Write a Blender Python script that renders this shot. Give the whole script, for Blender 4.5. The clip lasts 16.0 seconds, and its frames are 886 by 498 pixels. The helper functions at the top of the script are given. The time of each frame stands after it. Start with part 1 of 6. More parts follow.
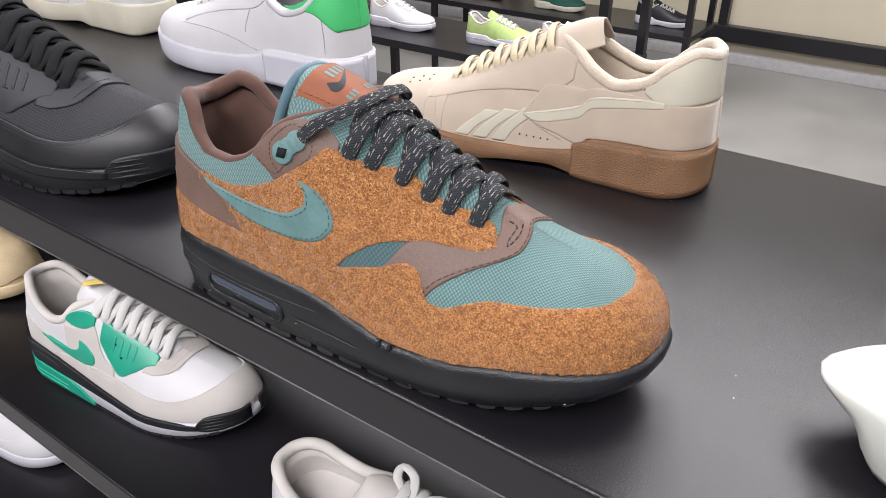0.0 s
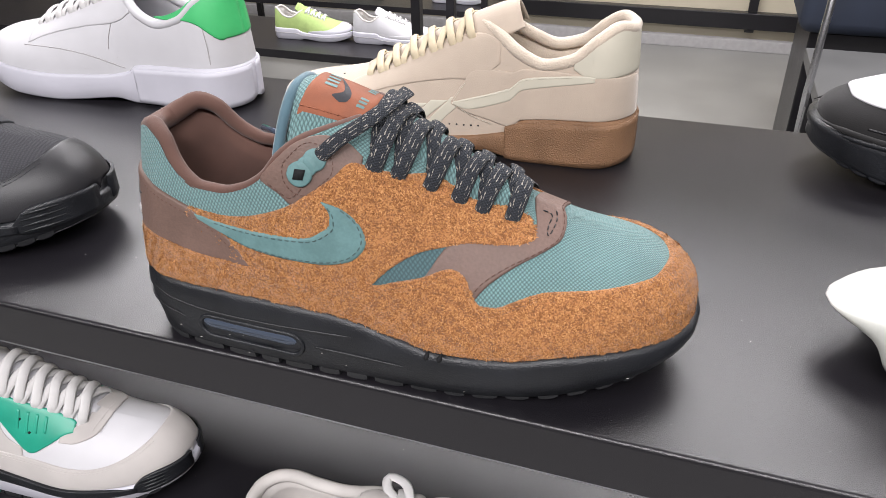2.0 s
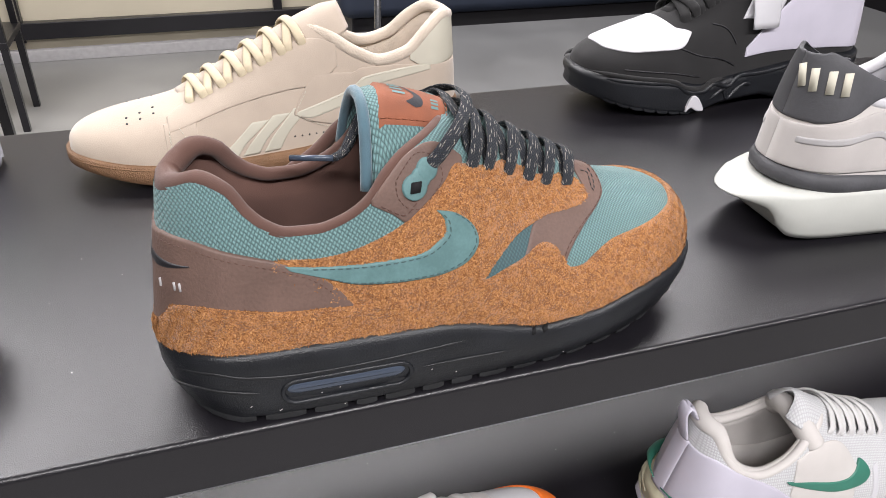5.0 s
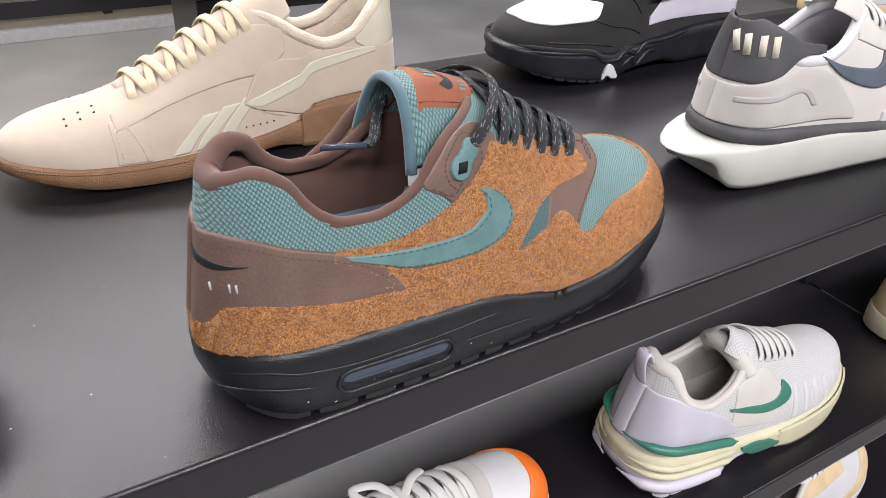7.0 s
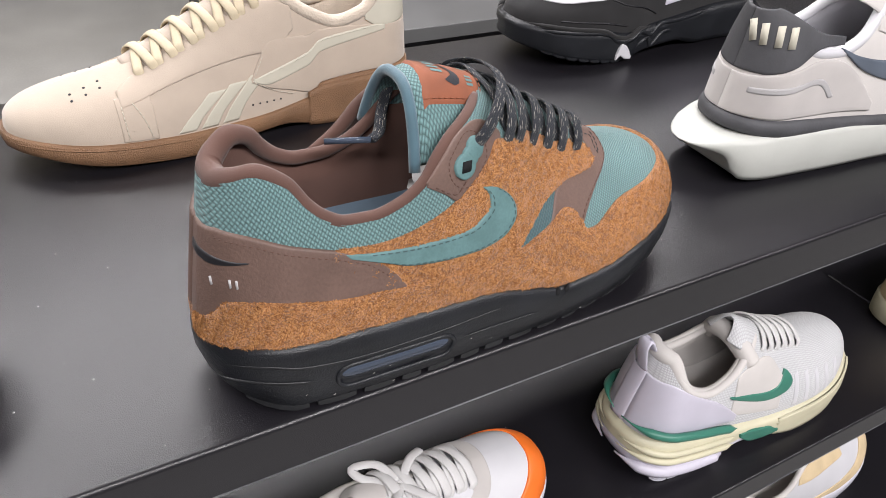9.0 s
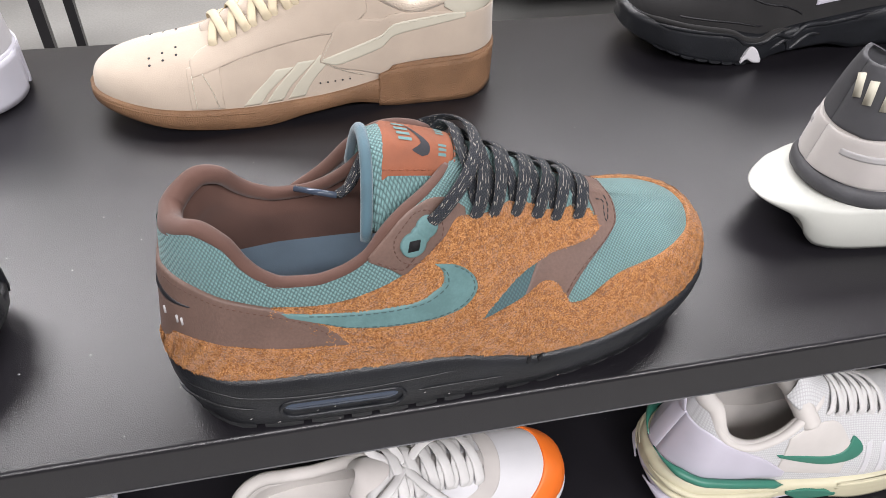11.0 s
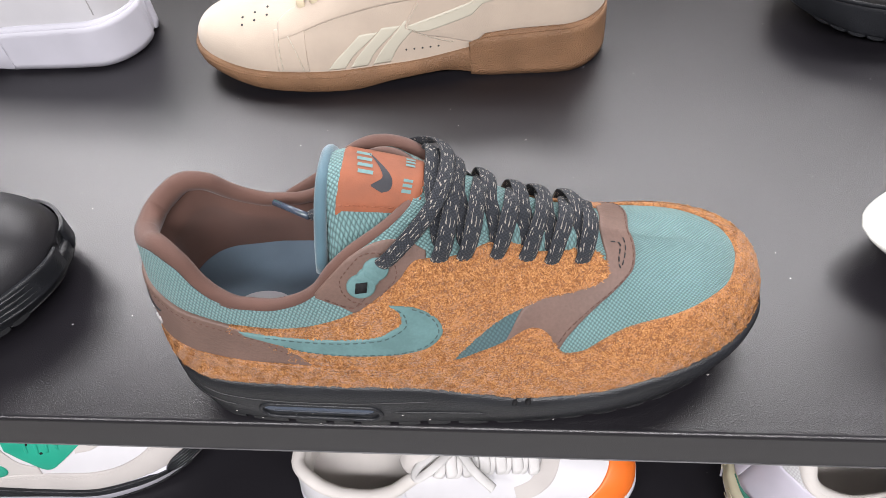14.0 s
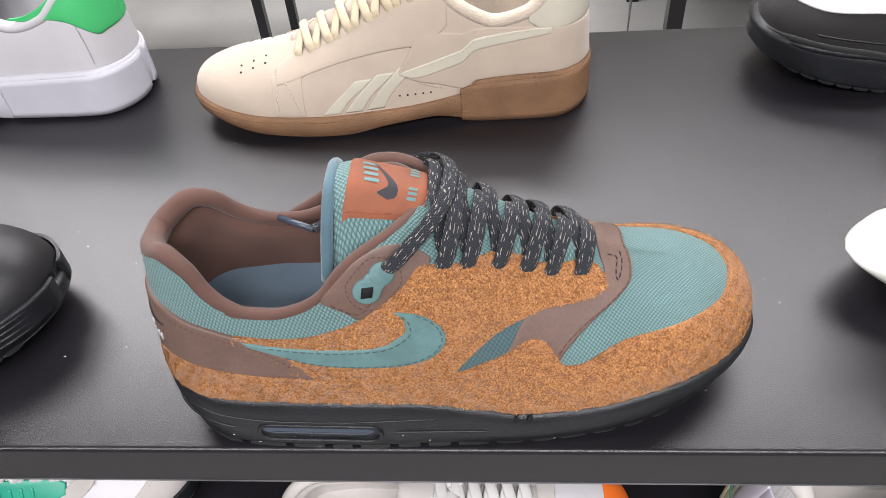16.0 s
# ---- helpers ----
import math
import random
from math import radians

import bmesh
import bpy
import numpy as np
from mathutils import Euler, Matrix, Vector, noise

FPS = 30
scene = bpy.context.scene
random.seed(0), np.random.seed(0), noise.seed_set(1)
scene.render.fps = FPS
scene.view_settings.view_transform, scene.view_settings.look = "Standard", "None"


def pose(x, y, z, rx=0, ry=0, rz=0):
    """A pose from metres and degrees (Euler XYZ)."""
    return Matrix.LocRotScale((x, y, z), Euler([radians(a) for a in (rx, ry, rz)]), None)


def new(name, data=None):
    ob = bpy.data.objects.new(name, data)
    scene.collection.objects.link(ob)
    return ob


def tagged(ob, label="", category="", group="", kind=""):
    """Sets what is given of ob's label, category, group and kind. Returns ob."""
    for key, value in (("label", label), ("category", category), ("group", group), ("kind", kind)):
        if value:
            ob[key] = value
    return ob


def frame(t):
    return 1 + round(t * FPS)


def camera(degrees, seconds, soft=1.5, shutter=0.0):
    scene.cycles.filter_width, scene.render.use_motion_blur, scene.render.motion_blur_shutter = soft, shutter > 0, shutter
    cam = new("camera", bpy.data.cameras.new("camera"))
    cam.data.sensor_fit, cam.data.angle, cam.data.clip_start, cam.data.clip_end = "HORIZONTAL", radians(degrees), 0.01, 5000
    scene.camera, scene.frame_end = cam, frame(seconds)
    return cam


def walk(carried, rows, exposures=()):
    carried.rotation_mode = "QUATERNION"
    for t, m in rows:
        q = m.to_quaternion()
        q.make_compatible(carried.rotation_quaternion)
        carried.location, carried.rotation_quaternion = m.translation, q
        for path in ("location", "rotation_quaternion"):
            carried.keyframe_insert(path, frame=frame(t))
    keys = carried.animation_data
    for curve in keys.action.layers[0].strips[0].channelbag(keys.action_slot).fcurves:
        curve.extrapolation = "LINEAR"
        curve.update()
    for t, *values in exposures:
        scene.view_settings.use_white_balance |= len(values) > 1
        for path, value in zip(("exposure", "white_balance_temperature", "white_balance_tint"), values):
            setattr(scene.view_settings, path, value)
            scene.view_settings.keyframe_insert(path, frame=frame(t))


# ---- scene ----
cam = camera(61.4, 16.0, soft=0.8)
ROWS = [
    (0.0, 0.2400, -0.2301, 1.4688, 59.23, 0.13, 35.37),
    (0.5, 0.2299, -0.2370, 1.4689, 59.06, 0.27, 33.07),
    (1.0, 0.2101, -0.2472, 1.4697, 58.81, 0.45, 29.38),
    (1.5, 0.1796, -0.2590, 1.4690, 58.50, 0.82, 24.66),
    (2.0, 0.1376, -0.2694, 1.4713, 58.18, 0.94, 18.72),
    (2.5, 0.0912, -0.2790, 1.4714, 58.00, 0.97, 12.54),
    (3.0, 0.0504, -0.2853, 1.4719, 57.92, 0.79, 6.03),
    (3.5, 0.0043, -0.2885, 1.4692, 58.05, 0.16, -0.79),
    (4.0, -0.0415, -0.2868, 1.4663, 58.37, -0.45, -7.17),
    (6.5, -0.1877, -0.2595, 1.4695, 57.91, -2.16, -28.63),
    (7.0, -0.2021, -0.2497, 1.4694, 57.40, -2.51, -30.41),
    (7.5, -0.2107, -0.2420, 1.4692, 56.90, -2.82, -31.42),
    (8.0, -0.2113, -0.2419, 1.4690, 56.43, -3.01, -31.65),
    (10.5, -0.1165, -0.2407, 1.5315, 48.49, -3.35, -17.43),
    (11.0, -0.0814, -0.2250, 1.5474, 45.85, -2.72, -12.42),
    (11.5, -0.0496, -0.2091, 1.5580, 43.42, -1.62, -7.59),
    (12.0, -0.0181, -0.1936, 1.5665, 41.41, -0.21, -3.32),
    (12.5, 0.0078, -0.1805, 1.5703, 39.87, 1.53, 0.06),
    (13.0, 0.0278, -0.1731, 1.5722, 38.89, 2.97, 2.24),
    (13.5, 0.0364, -0.1710, 1.5701, 38.52, 4.12, 3.38),
    (14.0, 0.0368, -0.1705, 1.5687, 38.67, 4.89, 3.82),
    (14.5, 0.0389, -0.1710, 1.5681, 39.45, 5.13, 3.75),
    (15.0, 0.0378, -0.1762, 1.5645, 40.74, 4.97, 3.43),
    (15.5, 0.0348, -0.1864, 1.5601, 42.67, 4.47, 3.00),
    (16.0, 0.0263, -0.2006, 1.5534, 44.88, 3.86, 2.51),
]
walk(cam, [(t, pose(*row)) for t, *row in ROWS], exposures=[(0, -0.03), (4, 0.02), (7, -0.03), (10.5, -0.07), (12.5, 0.05), (14.5, 0.09), (16, -0.02)])

# ---- light: a shop under ceiling panels ----
world = bpy.data.worlds.new("world")
scene.world = world
world.use_nodes = True
world.node_tree.nodes["Background"].inputs[0].default_value = (0.9, 0.95, 1.0, 1)
world.node_tree.nodes["Background"].inputs[1].default_value = 0.25


def panel_lamp(x, y, sx, sy, power, z=3.05, rx=0, ry=0):
    data = bpy.data.lights.new("ceiling_lamp", "AREA")
    data.shape, data.size, data.size_y, data.energy, data.color = "RECTANGLE", sx, sy, power, (1.0, 0.968, 0.988)
    ob = new("ceiling_lamp", data)
    ob.matrix_basis = pose(x, y, z, rx, ry, 0)
    return ob


for lx, ly, lp in ((-1.7, -2.0, 116), (0.3, -2.1, 138), (2.2, -2.0, 108), (-1.5, 4.1, 9), (1.6, 4.1, 5)):
    panel_lamp(lx, ly, 1.5, 0.5, lp, 3.38)
for lx, ly, lp in ((-1.5, 1.6, 98), (0.9, 1.2, 62), (-1.9, 2.35, 56), (0.2, 2.35, 76), (2.1, 2.3, 42)):
    panel_lamp(lx, ly, 1.7, 0.6, lp, 3.38)


# ---- materials ----
def tree(name):
    m = bpy.data.materials.new(name)
    m.use_nodes = True
    t = m.node_tree
    return m, t, t.nodes["Principled BSDF"]


def node(t, kind, **kw):
    n = t.nodes.new(kind)
    for k, v in kw.items():
        n.inputs[k.replace("_", " ")].default_value = v
    return n


def surface(name, color, rough=0.6, vary=0.12, grain=900, bump=0.15, patch=25, metal=0.0, sheen=0.0, coat=0.0, spec=0.5, dist=0.0004, grain_col=0.0, detail=3.0, rough_vary=0.1, dark=None):
    """Colour that varies in patches and in grain, with a fine relief."""
    m, t, b = tree(name)
    co = t.nodes.new("ShaderNodeTexCoord")
    big, small = node(t, "ShaderNodeTexNoise", Scale=patch, Detail=4.0), node(t, "ShaderNodeTexNoise", Scale=grain, Detail=detail)
    for n in (big, small):
        t.links.new(co.outputs["Object"], n.inputs["Vector"])
    mix = t.nodes.new("ShaderNodeMix")
    mix.data_type = "RGBA"
    c = np.array(color)
    lo = c * (1 - vary * 1.6) if dark is None else np.array(dark)
    hi = np.minimum(c * (1 + vary), 0.95)
    mix.inputs["A"].default_value, mix.inputs["B"].default_value = (*lo, 1), (*hi, 1)
    add = t.nodes.new("ShaderNodeMath")
    add.operation = "MULTIPLY_ADD"
    t.links.new(small.outputs["Fac"], add.inputs[0])
    add.inputs[1].default_value = grain_col
    ramp = node(t, "ShaderNodeMapRange")
    ramp.inputs["From Min"].default_value, ramp.inputs["From Max"].default_value = 0.3 + grain_col * 0.5, 0.7 + grain_col * 0.5
    t.links.new(big.outputs["Fac"], add.inputs[2])
    t.links.new(add.outputs[0], ramp.inputs["Value"])
    t.links.new(ramp.outputs[0], mix.inputs["Factor"])
    t.links.new(mix.outputs["Result"], b.inputs["Base Color"])
    rr = node(t, "ShaderNodeMapRange")
    rr.inputs["To Min"].default_value, rr.inputs["To Max"].default_value = max(rough - rough_vary, 0.03), min(rough + rough_vary, 1)
    t.links.new(big.outputs["Fac"], rr.inputs["Value"])
    t.links.new(rr.outputs[0], b.inputs["Roughness"])
    b.inputs["Metallic"].default_value = metal
    b.inputs["Specular IOR Level"].default_value = spec
    b.inputs["Sheen Weight"].default_value = sheen
    b.inputs["Coat Weight"].default_value = coat
    bp = node(t, "ShaderNodeBump", Strength=bump, Distance=dist)
    t.links.new(small.outputs["Fac"], bp.inputs["Height"])
    t.links.new(bp.outputs[0], b.inputs["Normal"])
    return m


def weave(name, color, pitch=0.0016, rough=0.75, bump=0.6, dark=0.45, angle=0.6, sheen=0.1, fleck=None, spec=0.3):
    """Woven cloth: threads that cross, laid by the panel's own coordinates."""
    m, t, b = tree(name)
    co = t.nodes.new("ShaderNodeTexCoord")
    mp = node(t, "ShaderNodeMapping")
    mp.inputs["Rotation"].default_value = (0, 0, angle)
    mp.inputs["Scale"].default_value = (1 / pitch, 1 / pitch, 1)
    t.links.new(co.outputs["UV"], mp.inputs["Vector"])
    sep = t.nodes.new("ShaderNodeSeparateXYZ")
    t.links.new(mp.outputs[0], sep.inputs[0])

    def op(kind, a, bb=None):
        n = t.nodes.new("ShaderNodeMath")
        n.operation = kind
        for i, v in enumerate((a, bb)):
            if v is None:
                continue
            if isinstance(v, (int, float)):
                n.inputs[i].default_value = v
            else:
                t.links.new(v, n.inputs[i])
        return n.outputs[0]
    u, v = sep.outputs[0], sep.outputs[1]
    su, sv = op("ABSOLUTE", op("SINE", op("MULTIPLY", u, math.pi))), op("ABSOLUTE", op("SINE", op("MULTIPLY", v, math.pi)))
    chk = op("MODULO", op("ADD", op("FLOOR", u), op("FLOOR", v)), 2.0)
    chk = op("ABSOLUTE", chk)
    inv = op("SUBTRACT", 1.0, chk)
    height = op("ADD", op("MULTIPLY", chk, op("POWER", su, 0.6)), op("MULTIPLY", inv, op("POWER", sv, 0.6)))
    height = op("MULTIPLY", height, op("ADD", 0.45, op("MULTIPLY", op("MULTIPLY", su, sv), 0.55)))
    big = node(t, "ShaderNodeTexNoise", Scale=40.0, Detail=3.0)
    t.links.new(co.outputs["Object"], big.inputs["Vector"])
    mix = t.nodes.new("ShaderNodeMix")
    mix.data_type = "RGBA"
    # shade in the gaps between threads is put into the colour by height
    c = np.array(color)
    mix.inputs["A"].default_value, mix.inputs["B"].default_value = (*(c * dark), 1), (*np.minimum(c * 1.12, 0.95), 1)
    t.links.new(op("MULTIPLY", op("ADD", height, 0.15), op("ADD", 0.75, op("MULTIPLY", big.outputs["Fac"], 0.35))), mix.inputs["Factor"])
    if fleck:
        dash = node(t, "ShaderNodeMapping")
        dash.inputs["Scale"].default_value = (330, 1900, 1)
        dash.inputs["Rotation"].default_value = (0, 0, 0.12)
        t.links.new(co.outputs["UV"], dash.inputs["Vector"])
        spots = node(t, "ShaderNodeTexNoise", Scale=1.0, Detail=0.0)
        t.links.new(dash.outputs[0], spots.inputs["Vector"])
        two = t.nodes.new("ShaderNodeMix")
        two.data_type = "RGBA"
        two.inputs["B"].default_value = (*fleck, 1)
        t.links.new(mix.outputs["Result"], two.inputs["A"])
        t.links.new(op("MULTIPLY", op("GREATER_THAN", spots.outputs["Fac"], 0.66), op("GREATER_THAN", height, 0.25)), two.inputs["Factor"])
        mix = two
    t.links.new(mix.outputs["Result"], b.inputs["Base Color"])
    b.inputs["Roughness"].default_value, b.inputs["Sheen Weight"].default_value = rough, sheen
    b.inputs["Specular IOR Level"].default_value = spec
    bp = node(t, "ShaderNodeBump", Strength=bump, Distance=0.0005)
    t.links.new(height, bp.inputs["Height"])
    t.links.new(bp.outputs[0], b.inputs["Normal"])
    return m


SUEDE = surface("rust_suede", (0.34, 0.150, 0.056), 0.95, 0.15, 1000, 1.0, 200, sheen=0.2, spec=0.12, dist=0.0018, grain_col=2.0, detail=5.0, dark=(0.18, 0.074, 0.026))
TEAL = weave("teal_woven_cloth", (0.14, 0.247, 0.247), 0.0015, 0.7, 1.0, 0.20)
TEAL_DARK = weave("dark_teal_cloth", (0.06, 0.11, 0.12))
TEAL_LEATHER = surface("teal_leather", (0.096, 0.180, 0.182), 0.6, 0.10, 700, 0.25, 80, grain_col=0.5, spec=0.35)
BROWN = surface("brown_leather", (0.118, 0.072, 0.057), 0.6, 0.12, 620, 0.7, 40, dist=0.0005, grain_col=0.5)
BROWN_CLOTH = surface("brown_lining", (0.088, 0.047, 0.037), 0.85, 0.12, 2200, 0.4, 30, sheen=0.12, spec=0.2)
RUBBER = surface("black_midsole", (0.0095, 0.0105, 0.013), 0.40, 0.2, 1000, 0.7, 40, dist=0.0005, spec=0.40)
OUTSOLE = surface("black_outsole", (0.013, 0.0135, 0.015), 0.45, 0.2, 900, 0.4, 60, spec=0.35)
LACE = weave("black_flecked_lace", (0.034, 0.038, 0.046), 0.0011, 0.9, 1.0, 0.25, 0.78, 0.05, (0.34, 0.31, 0.27), 0.15)
RUST = surface("rust_label", (0.20, 0.062, 0.028), 0.75, 0.15, 1500, 0.35, 60)
BLACK_STEEL = surface("black_powder_coat", (0.0085, 0.0078, 0.0098), 0.31, 0.12, 1500, 0.5, 6, dist=0.0003, rough_vary=0.05, spec=0.44)
BARE_STEEL = surface("worn_steel_edge", (0.22, 0.22, 0.23), 0.45, 0.35, 90, 0.2, 12, metal=0.6)
CREAM_SUEDE = surface("cream_suede", (0.395, 0.330, 0.268), 0.92, 0.035, 1300, 0.5, 45, sheen=0.3, spec=0.2)
CREAM = surface("cream_leather", (0.44, 0.415, 0.34), 0.6, 0.05, 800, 0.15, 30)
CREAM_LACE = surface("cream_lace", (0.50, 0.425, 0.30), 0.85, 0.06, 2200, 0.4, 60)
FLEECE = surface("cream_terry_lining", (0.47, 0.40, 0.325), 0.95, 0.08, 700, 0.8, 60, dist=0.0012, sheen=0.3)
GUM = surface("gum_rubber", (0.19, 0.104, 0.055), 0.55, 0.13, 1000, 0.8, 40, dist=0.0014, grain_col=0.4, detail=1.0, spec=0.35)
WHITE = surface("white_leather", (0.47, 0.465, 0.485), 0.5, 0.03, 600, 0.12, 30)
WHITE_RUBBER = surface("white_rubber", (0.44, 0.435, 0.485), 0.5, 0.03, 600, 0.15, 30)
WHITE_LACE = surface("white_lace", (0.49, 0.48, 0.475), 0.85, 0.05, 2200, 0.4, 60)
WHITE_MESH = weave("white_mesh", (0.44, 0.44, 0.447), 0.0022, 0.8, 0.5, 0.75, 0.0)
GREEN = surface("green_leather", (0.045, 0.40, 0.13), 0.5, 0.08, 700, 0.2, 40)
JADE = surface("jade_plastic", (0.008, 0.25, 0.165), 0.4, 0.08, 600, 0.1, 40)
GREY_SUEDE = surface("pale_grey_suede", (0.40, 0.375, 0.36), 0.9, 0.05, 1500, 0.2, 30, sheen=0.2)
BLACK_LEATHER = surface("black_leather", (0.0115, 0.0112, 0.0135), 0.48, 0.15, 1100, 0.35, 40, spec=0.42)
NUBUCK = surface("black_nubuck", (0.019, 0.0185, 0.019), 0.9, 0.12, 1200, 0.4, 35, spec=0.15, sheen=0.1)
BLACK_MESH = weave("black_mesh", (0.036, 0.036, 0.041), 0.0022, 0.85, 0.6, 0.35, 0.0, 0.03, None, 0.18)
BLACK_LACE = surface("black_lace", (0.013, 0.013, 0.014), 0.9, 0.15, 2200, 0.5, 60, spec=0.15)
CHARCOAL = surface("charcoal_leather", (0.027, 0.028, 0.033), 0.6, 0.12, 700, 0.35, 40, spec=0.25)
DARK_GREY = surface("dark_grey_leather", (0.062, 0.062, 0.067), 0.6, 0.14, 420, 0.5, 40, spec=0.3)
GREY = surface("grey_suede", (0.34, 0.33, 0.33), 0.9, 0.06, 1500, 0.2, 30)
GREY_LIGHT = surface("light_grey_cloth", (0.47, 0.445, 0.425), 0.85, 0.05, 1500, 0.3, 30)
IVORY = surface("ivory_foam", (0.41, 0.415, 0.385), 0.55, 0.03, 500, 0.12, 30)
SLATE = surface("slate_leather", (0.075, 0.09, 0.115), 0.55, 0.1, 700, 0.2, 40)
LILAC = surface("pale_lilac_plastic", (0.44, 0.42, 0.485), 0.45, 0.04, 500, 0.1, 25)
BUTTER = surface("pale_yellow_foam", (0.47, 0.44, 0.315), 0.5, 0.05, 500, 0.1, 25)
FOREST = surface("dark_green_plastic", (0.03, 0.15, 0.105), 0.45, 0.08, 600, 0.1, 40)
ORANGE = surface("orange_rubber", (0.68, 0.14, 0.015), 0.5, 0.05, 600, 0.1, 40)
TAN = surface("tan_knit", (0.50, 0.39, 0.24), 0.85, 0.08, 500, 0.5, 40, dist=0.001)
LIME = surface("lime_canvas", (0.30, 0.40, 0.14), 0.85, 0.08, 1200, 0.3, 40)
PINE = surface("pine_green_suede", (0.012, 0.07, 0.055), 0.85, 0.1, 1200, 0.3, 40)
CONCRETE = surface("polished_concrete", (0.25, 0.247, 0.237), 0.4, 0.09, 130, 0.1, 3, dist=0.0005, grain_col=0.9, detail=8.0)
PLASTER = surface("beige_wall_panel", (0.48, 0.43, 0.33), 0.7, 0.06, 60, 0.1, 1.2)
CEILING = surface("dark_ceiling", (0.10, 0.10, 0.10), 0.8, 0.05, 60, 0.1, 1.0)
WALL = surface("grey_wall", (0.13, 0.13, 0.13), 0.8, 0.04, 60, 0.1, 1.0)
NAVY = surface("navy_bench_cloth", (0.012, 0.018, 0.035), 0.7, 0.15, 400, 0.2, 6)
GOLD = surface("pale_gold_print", (0.62, 0.46, 0.12), 0.5, 0.06, 600, 0.1, 40)
INSOLE = surface("slate_blue_insole", (0.11, 0.155, 0.20), 0.8, 0.08, 1500, 0.3, 40)


def clear_material():
    m, t, b = tree("smoky_clear_plastic")
    b.inputs["Base Color"].default_value = (0.055, 0.070, 0.10, 1)
    b.inputs["Roughness"].default_value, b.inputs["IOR"].default_value, b.inputs["Transmission Weight"].default_value = 0.10, 1.45, 0.25
    return m


CLEAR = clear_material()


def nap_material():
    """Loose suede fibres, each of its own shade."""
    m, t, b = tree("rust_suede_fibre")
    geo = t.nodes.new("ShaderNodeNewGeometry")
    co = t.nodes.new("ShaderNodeTexCoord")
    tuft = node(t, "ShaderNodeTexNoise", Scale=850.0, Detail=3.0)
    t.links.new(co.outputs["Object"], tuft.inputs["Vector"])
    stretch = node(t, "ShaderNodeMapRange")
    stretch.inputs["From Min"].default_value, stretch.inputs["From Max"].default_value = 0.32, 0.68
    t.links.new(tuft.outputs["Fac"], stretch.inputs["Value"])
    both = t.nodes.new("ShaderNodeMix")
    both.inputs["Factor"].default_value = 0.66
    t.links.new(stretch.outputs[0], both.inputs["A"])
    t.links.new(geo.outputs["Random Per Island"], both.inputs["B"])
    ramp = t.nodes.new("ShaderNodeValToRGB")
    ramp.color_ramp.elements[0].color, ramp.color_ramp.elements[1].color = (0.145, 0.058, 0.020, 1), (0.56, 0.295, 0.128, 1)
    ramp.color_ramp.elements[0].position, ramp.color_ramp.elements[1].position = 0.12, 0.95
    mid = ramp.color_ramp.elements.new(0.52)
    mid.color = (0.325, 0.145, 0.054, 1)
    t.links.new(both.outputs["Result"], ramp.inputs[0])
    t.links.new(ramp.outputs[0], b.inputs["Base Color"])
    b.inputs["Roughness"].default_value, b.inputs["Specular IOR Level"].default_value = 0.9, 0.15
    return m


NAP = nap_material()

# ---- forms: smooth curves, the skin of a shoe, bands laid on it ----
def curve(*pts):
    """A smooth curve through (x, y) points that never overshoots."""
    xs, ys = np.array([p[0] for p in pts], float), np.array([p[1] for p in pts], float)
    h, d = np.diff(xs), np.diff(ys) / np.diff(xs)
    m = np.zeros(len(xs))
    for i in range(1, len(xs) - 1):
        if d[i - 1] * d[i] > 0:
            a, b = 2 * h[i] + h[i - 1], h[i] + 2 * h[i - 1]
            m[i] = (a + b) / (a / d[i - 1] + b / d[i])
    m[0], m[-1] = d[0], d[-1]

    def f(x):
        x = np.clip(x, xs[0], xs[-1])
        i = np.clip(np.searchsorted(xs, x) - 1, 0, len(xs) - 2)
        t = (x - xs[i]) / h[i]
        return ((1 + 2 * t) * (1 - t) ** 2 * ys[i] + t * (1 - t) ** 2 * h[i] * m[i]
                + t * t * (3 - 2 * t) * ys[i + 1] + t * t * (t - 1) * h[i] * m[i + 1])
    return f


def spline(pts, n, closed=False):
    """n points along a Catmull-Rom spline, evenly spaced."""
    p = np.array(pts, float)
    if len(p) == 2:
        return p[0] + (p[1] - p[0]) * np.linspace(0, 1, n)[:, None]
    q = np.vstack([p[-1:], p, p[:2]]) if closed else np.vstack([2 * p[0] - p[1], p, 2 * p[-1] - p[-2]])
    out = []
    for i in range(len(q) - 3):
        a, b, c, d = q[i:i + 4]
        t = np.linspace(0, 1, 24, endpoint=False)[:, None]
        out.append(0.5 * (2 * b + (c - a) * t + (2 * a - 5 * b + 4 * c - d) * t ** 2 + (3 * b - a - 3 * c + d) * t ** 3))
    out = np.vstack(out + [p[:1] if closed else p[-1:]])
    k = np.concatenate([[0], np.cumsum(np.linalg.norm(np.diff(out, axis=0), axis=1))])
    u = np.linspace(0, k[-1], n)
    return np.stack([np.interp(u, k, out[:, j]) for j in range(out.shape[1])], 1)


